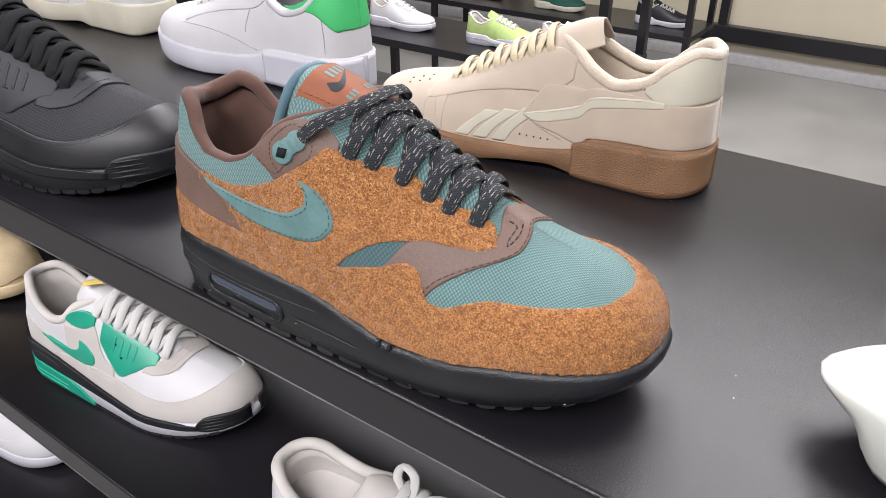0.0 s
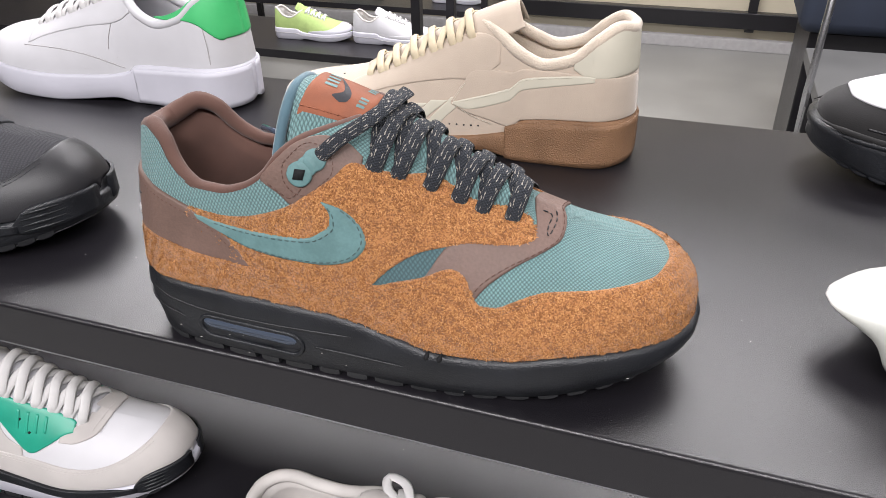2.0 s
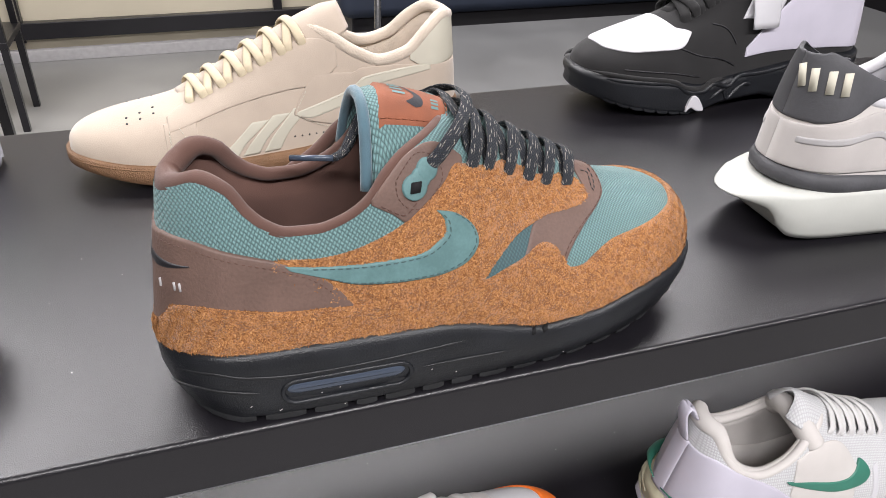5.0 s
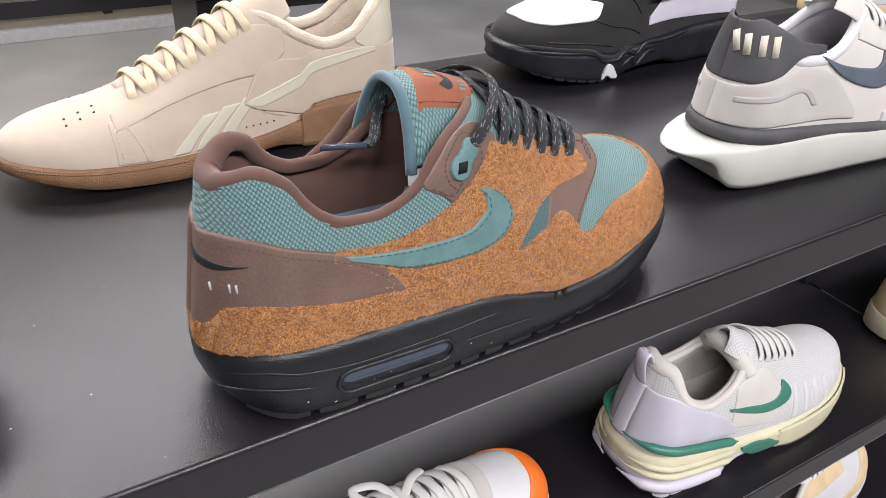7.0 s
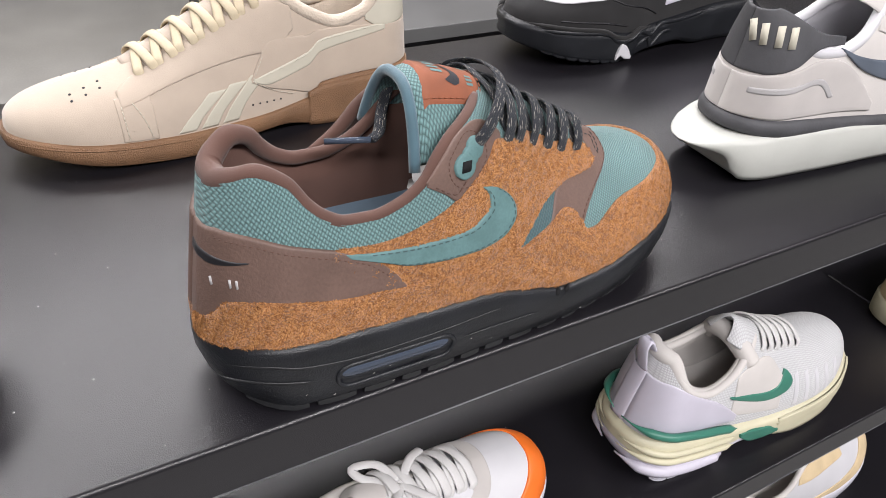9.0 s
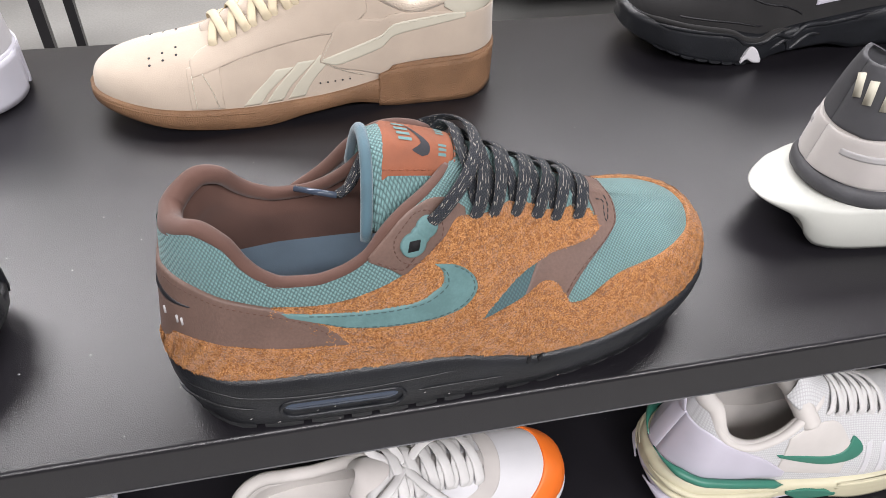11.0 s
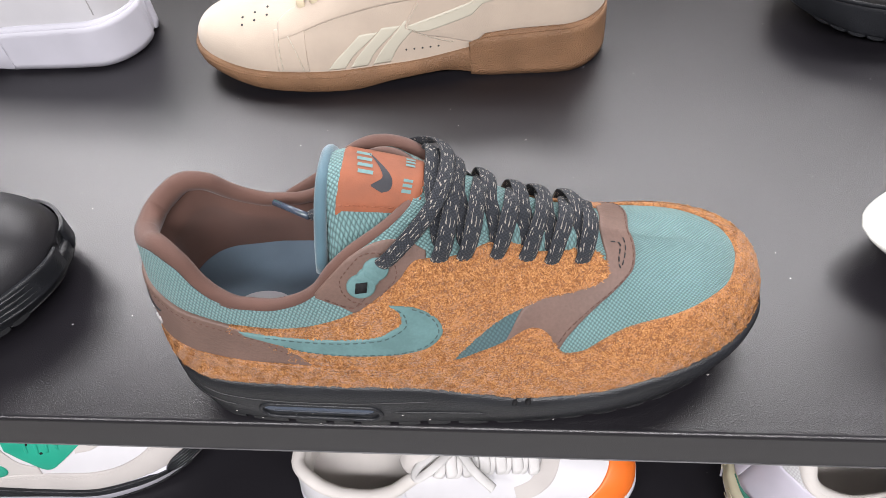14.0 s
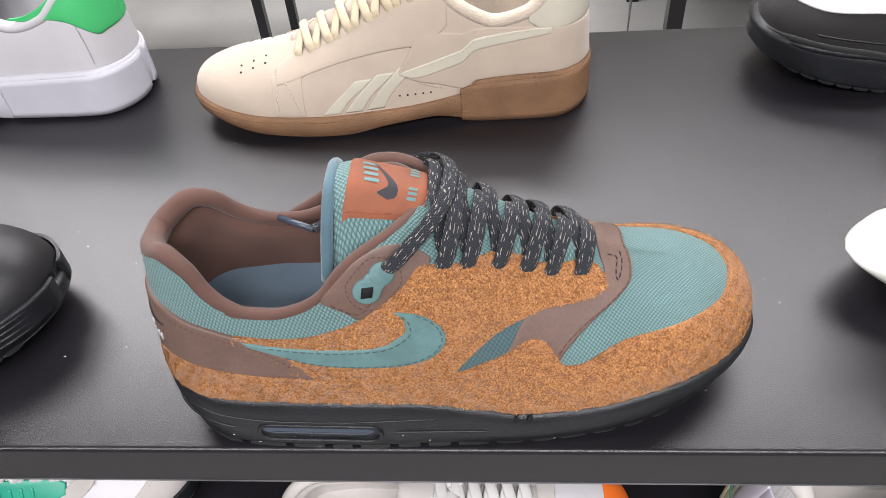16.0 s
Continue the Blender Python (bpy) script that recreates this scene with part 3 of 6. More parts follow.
tray("display_shelf", SHELF, "black powder-coated steel shelf with a turned-down front lip")
tray("display_shelf", LOW, "black powder-coated lower shelf of a shoe rack", x1=0.686)
tray("display_shelf", LOW, "black powder-coated lower shelf of a shoe rack", x0=0.689)
tray("display_shelf", LAST, "black powder-coated third shelf of a shoe rack")
tray("display_shelf", FOOT, "black powder-coated bottom shelf of a shoe rack")
for x in (-1.37, 0.70, 1.57):
    post = thing("rack_post", "black square steel post carrying the rack shelves", "post", pose(x, 0.24, 0), "posts of the rack")
    for a, b in ((0, FOOT - 0.0337), (FOOT + 0.001, LAST - 0.0337), (LAST + 0.001, LOW - 0.0337), (LOW + 0.001, SHELF - 0.0337)):
        part("post_section", box(-0.022, 0.022, -0.03, 0.03, a, b, 0.002), BLACK_STEEL, post, smooth=False)

# the wall behind: black rails over beige panels
for i in range(8):
    solid("trim", box(-5.8 + i * 1.55, -5.745 + i * 1.55, 4.80, 4.858, 0.12, 3.2, 0.003), BLACK_STEEL, "black vertical rail on the beige wall")
solid("trim", box(-6.9, 6.9, 4.79, 4.856, 0.14, 0.24, 0.004), BLACK_STEEL, "black horizontal rail low on the wall")
solid("baseboard", box(-6.9, 6.9, 4.80, 4.858, 0.0, 0.07, 0.004), GREY, "grey skirting along the beige wall")

# ---- shoes ----
MAIN = Form(0.308,
            half=[(0, 0.036), (0.06, 0.0395), (0.11, 0.040), (0.16, 0.044), (0.21, 0.049), (0.25, 0.051), (0.308, 0.048)],
            mid=[(0, 0.048), (0.05, 0.044), (0.10, 0.043), (0.16, 0.0495), (0.22, 0.060), (0.308, 0.072)],
            base=[(0, 0.037), (0.025, 0.043), (0.085, 0.044), (0.135, 0.0415), (0.165, 0.034), (0.192, 0.027), (0.221, 0.028), (0.25, 0.0335), (0.308, 0.0375)],
            top=[(0, 0.150), (0.055, 0.150), (0.115, 0.148), (0.145, 0.137), (0.185, 0.115), (0.23, 0.0915), (0.255, 0.0820), (0.28, 0.0765), (0.308, 0.0725)],
            collar=[(0, 0.1165), (0.009, 0.121), (0.02, 0.125), (0.0335, 0.121), (0.042, 0.1116), (0.0502, 0.105), (0.062, 0.1005), (0.074, 0.1004), (0.0872, 0.104), (0.1, 0.112), (0.1088, 0.1228), (0.119, 0.1305), (0.1287, 0.134), (0.146, 0.138)],
            throat=0.146,
            ground=[(0, 0.014), (0.015, 0.005), (0.035, 0.0), (0.195, 0.0), (0.235, 0.004), (0.275, 0.013), (0.308, 0.024)],
            bulge=[(0, 0.8), (0.06, 0.7), (0.10, 0.55), (0.15, 1.05), (0.19, 2.2), (0.24, 2.0), (0.27, 1.3), (0.308, 0.8)],
            heel_r=0.036, toe_r=0.10, nose=0.05, lean=0.009, toe_n=2.5, medial=0.62, insole=0.019)


PROFILE = [(0, -0.002), (0.03, 0.001), (0.10, 0.0028), (0.5, 0.0034), (0.90, 0.0032), (0.97, 0.0022), (1.0, 0.0006), (1.0, -0.003)]


def sole_patch(form, rows, off, side=-1, n=50, m=8, thick=0.0012):
    """A patch on the side of the sole, given by rows of (x, low z, high z)."""
    q = spline(rows, n)
    v = np.concatenate([[0, 0], np.linspace(0.0, 1, m), [1, 1]])
    o = np.concatenate([[-0.001, thick * 0.6], np.full(m, thick), [thick * 0.6, -0.001]])
    t = np.concatenate([[0], np.arange(n), [n - 1]])
    P = []
    for j, i in enumerate(t):
        z = q[i, 1] + (q[i, 2] - q[i, 1]) * v
        end = -0.001 if j in (0, len(t) - 1) else 1.0
        p, nn = side_point(form, np.full(len(v), q[i, 0]), z, off, side)
        P.append(p + nn * np.minimum(o, end)[:, None])
    return grid(np.array(P))


def crossed_laces(form, xs, se, parent, material, width=0.0040, flat=0.36, low=0.001, high=0.0062, back=0.012):
    """Laces that cross between two rows of eyelets."""
    u = np.linspace(0, 1, 15)
    k = np.linspace(0, 14, 44)
    for i, x in enumerate(xs):
        for a, hi in ((1, high * 0.6), (-1, high)):
            s, X = a * (se - 2 * se * u), x - back * u ** 1.3
            up = low + (hi - low) * np.sin(math.pi * u) ** 0.55
            up[0], up[-1] = -0.0015, -0.001
            P = spline(form.skin(X, s, up), 44)
            part("lace", tube(P, width, 10, flat, up=form.normal(np.interp(k, np.arange(15), X), np.interp(k, np.arange(15), s))), material, parent)


def shoe_body(label, form, m, upper, lining, lace, tongue, soles, xs, se=0.36, rim=0.004, tongue_half=(0.027, 0.014), tongue_up=0.010, lace_width=0.0040, lace_high=0.0062, insole=None, pad=0.006):
    """A shoe with its upper, soles, lining, insole, tongue and laces. soles: (name, form, profile, material, label)."""
    shoe = thing("trainer", label, "shoe", m, "shoes on the rack")
    up = part("upper", upper_geo(form), upper, shoe)
    under = [part(nm, sole_geo(fo, pr), mt, shoe, lb) for nm, fo, pr, mt, lb in soles]
    part("lining", lining_geo(form, pad=pad), lining, shoe)
    line = collar_line(form, 60, 0.004, 0.003)
    part("collar", tube(line, rim, 10), lining, shoe)
    part("insole", insole_geo(form), insole or lining, shoe)
    th = form.throat
    tl = [(th - 0.030, float(form.top(th - 0.02)) + tongue_up), (th - 0.006, float(form.top(th)) + 0.003), (th + 0.02, float(form.ridge(th + 0.02))), (max(xs) + 0.008, float(form.ridge(max(xs) + 0.008)) - 0.002)]
    part("tongue", tongue_geo(form, tl, tongue_half, 0.006, (0.020, 0.008), power=2.4, round_end=0.22), tongue, shoe)
    crossed_laces(form, xs, se, shoe, lace, lace_width, high=lace_high)
    return shoe, up, under


def flip(rows, sd):
    return [(r[0], *[v * sd for v in r[1:]]) for r in rows]


def toe_band(form, top, sd, thick, n=150, m=12, far=None):
    """A band round the toe from the near side to the far side; top: rows of (x, |s|) on the near side up to the ridge."""
    L = form.length
    near = [(x, -s) for x, s in top]
    hi = near + [(x, -s) for x, s in reversed(near[:-1])]
    k = len(near)
    last = near[-1][0]
    foot = []
    for i, (x, s) in enumerate(near):
        w = max(0.0, (x - (last - 0.045)) / 0.045)
        foot.append((min(x + (L - last) * w, L), -1.0 + max(0, w - 0.94) * 6))
    foot[-1] = (L, 0.0)
    lo = foot + [(x, -s) for x, s in reversed(foot[:-1])]
    return band(form, flip(lo, -sd), flip(hi, -sd), thick, n=n, m=m)


# cream suede trainer on a gum sole, its toe to the other end of the shelf
RETRO = Form(0.318,
             half=[(0, 0.036), (0.06, 0.037), (0.10, 0.037), (0.16, 0.044), (0.21, 0.050), (0.26, 0.050), (0.318, 0.045)],
             mid=[(0, 0.0), (0.10, 0.0), (0.18, 0.002), (0.318, 0.004)],
             base=[(0, 0.041), (0.06, 0.039), (0.088, 0.036), (0.099, 0.025), (0.15, 0.0185), (0.20, 0.019), (0.26, 0.021), (0.318, 0.027)],
             top=[(0, 0.132), (0.08, 0.130), (0.118, 0.116), (0.14, 0.107), (0.18, 0.087), (0.225, 0.065), (0.25, 0.0585), (0.285, 0.053), (0.318, 0.050)],
             collar=[(0, 0.109), (0.012, 0.112), (0.028, 0.104), (0.05, 0.087), (0.072, 0.082), (0.092, 0.089), (0.115, 0.104), (0.128, 0.110)],
             throat=0.130,
             ground=[(0, 0.006), (0.02, 0.0), (0.09, 0.0), (0.125, 0.006), (0.16, 0.004), (0.19, 0.0), (0.25, 0.003), (0.318, 0.017)],
             bulge=[(0, 0.75), (0.08, 0.7), (0.14, 1.0), (0.2, 1.5), (0.25, 1.4), (0.318, 0.8)], toe_r=0.10, nose=0.06, lean=0.004, toe_n=2.3)


def retro_trainer(label, m, upper, trim, sole, lining, lace, tab, stripes, form=RETRO):
    """A low court trainer seen from the side of +y."""
    shoe, up, (under,) = shoe_body(label, form, m, upper, lining, lace, upper, [("sole", form, PROFILE, sole, "")], [0.145, 0.161, 0.177, 0.193, 0.209, 0.224], 0.36, rim=0.0052, lace_width=0.0036, lace_high=0.0065, tongue_up=0.004)
    for sd in (1, -1):
        part("eyestay", strip(form, flip([(0.108, 0.60, 0.46), (0.125, 0.66, 0.33), (0.15, 0.62, 0.27), (0.18, 0.58, 0.26), (0.21, 0.56, 0.27), (0.232, 0.60, 0.32), (0.243, 0.62, 0.42)], sd), 0.0011), upper, up)
        part("toe_strap", strip(form, flip([(0.222, 0.99, 0.55), (0.232, 0.99, 0.50), (0.246, 0.99, 0.50)], sd), 0.0008), upper, up)
        part("heel_tab", strip(form, flip([(0.0, 0.74, float(form.s_at(0.0, 0.110)) + 0.01), (0.012, 0.75, 0.40), (0.025, 0.755, 0.44), (0.038, 0.745, 0.56), (0.048, 0.70, 0.66)], sd), 0.0012), tab, up, "smooth leather heel tab")
        if stripes:
            part("quarter_panel", strip(form, flip([(0.0, 0.999, 0.76), (0.03, 0.999, 0.74), (0.06, 0.999, 0.72), (0.088, 0.999, 0.70), (0.102, 0.965, 0.66), (0.116, 0.915, 0.62), (0.130, 0.870, 0.60), (0.138, 0.835, 0.67), (0.147, 0.790, 0.770)], sd), 0.0012), upper, up)
            part("side_stripe", strip(form, flip([(0.030, 0.772, 0.742), (0.045, 0.790, 0.737), (0.08, 0.822, 0.752), (0.115, 0.838, 0.762), (0.134, 0.838, 0.768), (0.1455, 0.792, 0.776)], sd), 0.0017), trim, up, "pale leather stripe")
            part("stitching", stitches(form, flip([(0.136, 0.67), (0.1445, 0.765), (0.1445, 0.795), (0.130, 0.875), (0.112, 0.945)], sd), 0.0014, 0.0022, 0.0010, 0.00025), trim, up)
            part("stitching", stitches(form, flip([(0.048, 0.748), (0.08, 0.764), (0.115, 0.774), (0.138, 0.780)], sd), 0.0019, 0.0022, 0.0010, 0.00022), trim, up)
            # perforations are charcoal discs, the shade of each hole put into its colour
            for i in range(5):
                part("perforation", disc_on(form, 0.124 + 0.006 * i, sd * (0.945 - 0.006 * i), 0.0008, 0.0003, 8), CHARCOAL, up)
            for a in (0.0, 0.017, 0.034):
                part("side_stripe", band(form, flip([(0.208 - a, 0.985), (0.199 - a, 0.88), (0.181 - a, 0.745)], sd), flip([(0.195 - a, 0.985), (0.186 - a, 0.88), (0.167 - a, 0.765)], sd), 0.0005, n=24, m=6), trim, up)
        part("stitching", stitches(form, flip([(0.226, 0.97), (0.230, 0.75), (0.236, 0.56)], sd), 0.0012, r=0.0003), trim, up)
        part("stitching", stitches(form, flip([(0.242, 0.97), (0.2425, 0.75), (0.2425, 0.58)], sd), 0.0012, r=0.0003), trim, up)
        part("heel_block", sole_patch(form, [(0.0003, 0.0062, 0.0385), (0.004, 0.0035, 0.0383), (0.02, 0.0008, 0.038), (0.04, 0.0005, 0.0375), (0.085, 0.0005, 0.0345), (0.101, 0.002, 0.0300)], 0.0030, sd, thick=0.0010), sole, under)
        part("sole_seam", sole_line(form, [(0.005, 0.036), (0.04, 0.0355), (0.085, 0.0315)], 0.0006, 0.0034, sd), sole, under)
        part("sole_seam", sole_line(form, [(0.19, 0.0155), (0.25, 0.0175), (0.30, 0.0215), (0.314, 0.023)], 0.0006, 0.0034, sd), sole, under)
    # toe perforations likewise: dark discs in place of shaded holes
    for i in range(3):
        for j in range(2):
            for sgn in (-1, 1):
                part("perforation", disc_on(form, 0.252 + 0.010 * i, sgn * (0.22 + 0.10 * j + 0.04 * i), 0.0010, 0.0003, 10), CHARCOAL, up)
    return shoe, up


retro_trainer("cream suede low trainer with a pebbled gum rubber sole", pose(0.096, 0.338, SHELF, 0, 0, 181.5), CREAM_SUEDE, CREAM, GUM, FLEECE, CREAM_LACE, CREAM, True)

# white trainer with a green heel tab
COURT = Form(0.312,
             half=[(0, 0.037), (0.06, 0.039), (0.10, 0.039), (0.16, 0.045), (0.21, 0.050), (0.26, 0.050), (0.312, 0.046)],
             mid=[(0, 0.0), (0.10, 0.0), (0.18, 0.001), (0.312, 0.003)],
             base=[(0, 0.043), (0.06, 0.0425), (0.105, 0.041), (0.115, 0.034), (0.15, 0.029), (0.20, 0.028), (0.26, 0.031), (0.312, 0.036)],
             top=[(0, 0.130), (0.08, 0.128), (0.118, 0.116), (0.14, 0.108), (0.18, 0.092), (0.225, 0.075), (0.25, 0.068), (0.285, 0.062), (0.312, 0.058)],
             collar=[(0, 0.108), (0.014, 0.112), (0.03, 0.104), (0.05, 0.088), (0.075, 0.082), (0.095, 0.089), (0.115, 0.104), (0.128, 0.110)],
             throat=0.130, ground=[(0, 0.004), (0.02, 0.0), (0.11, 0.0), (0.135, 0.005), (0.17, 0.002), (0.2, 0.0), (0.25, 0.0015), (0.312, 0.014)],
             bulge=[(0, 0.75), (0.08, 0.7), (0.14, 1.0), (0.2, 1.4), (0.25, 1.3), (0.312, 0.8)], toe_r=0.10, nose=0.055, lean=0.005, toe_n=2.3)


def white_court(m):
    f = COURT
    shoe, up, (under,) = shoe_body("white leather court trainer with a bright green heel tab", f, m, WHITE, WHITE, WHITE_LACE, WHITE, [("sole", f, PROFILE, WHITE_RUBBER, "white rubber cup sole")], [0.145, 0.161, 0.177, 0.193, 0.209, 0.224], 0.34, rim=0.005)
    for sd in (1, -1):
        part("heel_tab", strip(f, flip([(0.0, 0.80, 0.44), (0.012, 0.80, 0.40), (0.028, 0.69, 0.45), (0.045, 0.655, 0.56), (0.062, 0.655, 0.62), (0.075, 0.64, 0.63)], sd), 0.0012), GREEN, up, "bright green heel tab")
        part("heel_block", sole_patch(f, [(0.0003, 0.006, 0.0405), (0.006, 0.003, 0.040), (0.05, 0.002, 0.0395), (0.108, 0.003, 0.038)], 0.0032, sd, thick=0.0008), WHITE_RUBBER, under)
        part("eyestay", strip(f, flip([(0.105, 0.58, 0.46), (0.125, 0.60, 0.33), (0.15, 0.57, 0.27), (0.18, 0.54, 0.26), (0.21, 0.54, 0.27), (0.230, 0.60, 0.33)], sd), 0.0010), WHITE, up)
        for pts in ([(0.128, 0.60), (0.132, 0.72), (0.133, 0.80)], [(0.235, 0.62), (0.20, 0.70), (0.15, 0.85), (0.118, 0.97)], [(0.024, 0.70), (0.022, 0.85), (0.022, 0.97)]):
            q = spline(np.array(flip(pts, sd)) * (1, 0.1), 40) / (1, 0.1)
            part("seam", tube(f.skin(q[:, 0], q[:, 1], 0.0001), 0.0005, 6), GREY, up)
    return shoe


white_court(pose(-0.283, 0.360, SHELF, 0, 0, 181))

# air-cushioned trainers: the black one and the white, grey and jade one share a form
AIR = Form(0.300,
           half=[(0, 0.036), (0.06, 0.038), (0.10, 0.039), (0.16, 0.045), (0.21, 0.051), (0.25, 0.051), (0.300, 0.047)],
           mid=[(0, 0.0), (0.10, 0.0), (0.16, 0.004), (0.22, 0.012), (0.300, 0.022)],
           base=[(0, 0.040), (0.05, 0.042), (0.10, 0.038), (0.16, 0.028), (0.20, 0.024), (0.25, 0.027), (0.300, 0.032)],
           top=[(0, 0.142), (0.08, 0.140), (0.115, 0.138), (0.14, 0.130), (0.17, 0.112), (0.20, 0.096), (0.235, 0.076), (0.265, 0.070), (0.300, 0.066)],
           collar=[(0, 0.122), (0.014, 0.124), (0.03, 0.115), (0.05, 0.100), (0.07, 0.095), (0.09, 0.101), (0.112, 0.122), (0.13, 0.130), (0.14, 0.133)],
           throat=0.142, ground=[(0, 0.010), (0.02, 0.002), (0.035, 0.0), (0.20, 0.0), (0.24, 0.004), (0.27, 0.010), (0.300, 0.018)],
           bulge=[(0, 0.75), (0.06, 0.7), (0.10, 0.6), (0.15, 1.1), (0.2, 1.8), (0.24, 1.7), (0.300, 0.8)], toe_r=0.10, nose=0.05, lean=0.008, toe_n=2.4)


def air_trainer(label, m, base, guard, over, plate, stripe, rail, mid, heel, lace, lining, bumper, out):
    f = AIR
    seam = CHARCOAL if guard is BLACK_LEATHER else guard
    shoe, up, (under, outer) = shoe_body(label, f, m, base, lining, lace, base, [("midsole", f, [(0.10, -0.003), (0.10, 0.001), (0.2, 0.003), (0.8, 0.0042), (0.94, 0.0034), (1.0, 0.001), (1.0, -0.003)], mid, ""), ("outsole", f, [(0.0, -0.006), (0.02, 0.0), (0.09, 0.0024), (0.13, 0.0018), (0.14, -0.003)], out, "")],
                                         [0.148, 0.161, 0.174, 0.187, 0.200, 0.212], 0.38, rim=0.005, lace_width=0.0046, lace_high=0.0075)
    part("mudguard", toe_band(f, [(0.075, 0.90), (0.10, 0.86), (0.125, 0.84), (0.15, 0.80), (0.18, 0.78), (0.21, 0.78), (0.232, 0.745), (0.25, 0.665), (0.264, 0.53), (0.274, 0.30), (0.277, 0.0)], -1, 0.0016), guard, up)
    part("stitching", stitches(f, [(0.125, -0.865), (0.15, -0.825), (0.18, -0.805), (0.21, -0.80), (0.232, -0.765), (0.25, -0.69), (0.265, -0.56), (0.2755, -0.32)], 0.0017), seam, up)
    part("stitching", stitches(f, [(0.125, -0.885), (0.15, -0.845), (0.18, -0.825), (0.21, -0.82), (0.232, -0.785), (0.25, -0.715), (0.267, -0.58), (0.2785, -0.33)], 0.0017), seam, up)
    for sd in (-1, 1):
        part("heel_counter", strip(f, flip([(0.0, 0.99, 0.70), (0.02, 0.98, 0.70), (0.05, 0.96, 0.76), (0.085, 0.95, 0.84), (0.10, 0.94, 0.88)], sd), 0.0012), guard, up)
        part("quarter_panel", strip(f, flip([(0.095, 0.90, 0.60), (0.115, 0.88, 0.56), (0.135, 0.86, 0.44), (0.15, 0.84, 0.66), (0.165, 0.83, 0.72)], sd), 0.0010), over, up)
        part("lace_plate", strip(f, flip([(0.146, 0.56, 0.36), (0.158, 0.66, 0.35), (0.172, 0.74, 0.35), (0.186, 0.66, 0.35), (0.202, 0.52, 0.36), (0.208, 0.48, 0.38)], sd), 0.0016), plate, up)
        part("lace_plate", strip(f, flip([(0.100, 0.54, 0.50), (0.112, 0.56, 0.42), (0.126, 0.54, 0.36), (0.138, 0.46, 0.36)], sd), 0.0016), plate, up)
        for i in range(4):
            part("rib", band(f, flip([(0.160 + 0.0075 * i, 0.415), (0.1605 + 0.0075 * i, 0.60 - 0.02 * abs(i - 1))], sd), flip([(0.163 + 0.0075 * i, 0.415), (0.1635 + 0.0075 * i, 0.60 - 0.02 * abs(i - 1))], sd), 0.0022, n=12, m=4), plate, up)
        part("side_stripe", band(f, flip([(0.055, 0.80), (0.08, 0.845), (0.105, 0.86), (0.125, 0.845), (0.137, 0.80), (0.139, 0.73), (0.131, 0.68), (0.121, 0.66)], sd), flip([(0.053, 0.79), (0.072, 0.795), (0.092, 0.80), (0.106, 0.785), (0.114, 0.755), (0.117, 0.72), (0.118, 0.69), (0.119, 0.66)], sd), 0.0022), stripe, up)
        part("rail", sole_patch(f, [(0.003, 0.034, 0.060), (0.04, 0.030, 0.055), (0.10, 0.0255, 0.044), (0.15, 0.0225, 0.034), (0.20, 0.0175, 0.0265), (0.24, 0.0185, 0.0265), (0.266, 0.0205, 0.026)], 0.0030, sd, thick=0.0018), rail, under)
        part("heel_clip", sole_patch(f, [(0.002, 0.010, 0.0325), (0.03, 0.005, 0.030), (0.07, 0.004, 0.0265), (0.10, 0.004, 0.021), (0.125, 0.004, 0.008)], 0.0040, sd, thick=0.0014), heel, under)
        for z in (0.012, 0.018):
            part("groove", sole_line(f, [(0.012, z), (0.05, z - 0.002), (0.085, z - 0.004)], 0.0012, 0.0052, sd), heel, under)
        part("window", sole_patch(f, [(0.026, 0.037, 0.041), (0.042, 0.034, 0.046), (0.066, 0.0325, 0.042), (0.078, 0.0345, 0.037)], 0.0046, sd, thick=0.0008), WHITE if rail is not RUBBER else BLACK_LEATHER, under)
        part("toe_bumper", sole_patch(f, [(0.264, 0.020, 0.027), (0.272, 0.0185, 0.036), (0.284, 0.020, 0.0395), (0.2935, 0.022, 0.040), (0.2995, 0.023, 0.040)], 0.0030, sd, n=40, thick=0.0012), bumper, under)
        for i in range(4):
            part("bumper_ridge", sole_line(f, [(0.268, 0.021 + 0.0042 * i), (0.279, 0.0225 + 0.0042 * i), (0.290, 0.024 + 0.0042 * i)], 0.0012, 0.0044, sd, 14), bumper, under)
        lugs(f, [0.03, 0.05, 0.07, 0.09, 0.11, 0.13, 0.15, 0.165, 0.18, 0.195, 0.21, 0.224, 0.238, 0.25, 0.262, 0.273, 0.283][:: (1 if sd < 0 else 2)], outer, out, sd)
    part("vamp_overlay", band(f, [(0.197, -0.60), (0.212, -0.56), (0.226, -0.42), (0.231, -0.2), (0.232, 0.0), (0.231, 0.2), (0.226, 0.42), (0.212, 0.56)], [(0.197, -0.54), (0.204, -0.46), (0.213, -0.36), (0.216, -0.18), (0.216, 0.0), (0.216, 0.18), (0.213, 0.36), (0.204, 0.46)], 0.0014), over, up)
    if plate is JADE:
        part("tongue_print", tube(f.skin(np.linspace(0.118, 0.132, 12), np.linspace(-0.12, 0.02, 12), 0.0125), 0.0042, 8, 0.15, up=f.normal(np.linspace(0.118, 0.132, 12), np.zeros(12))), GOLD, shoe, "pale gold print on the tongue")
    for i in range(2):
        part("stitching", stitches(f, [(0.222 + 0.006 * i, -0.40), (0.226 + 0.005 * i, -0.2), (0.227 + 0.005 * i, 0.0), (0.226 + 0.005 * i, 0.2)], 0.0016), BLACK_LEATHER if guard is BLACK_LEATHER else over, up)
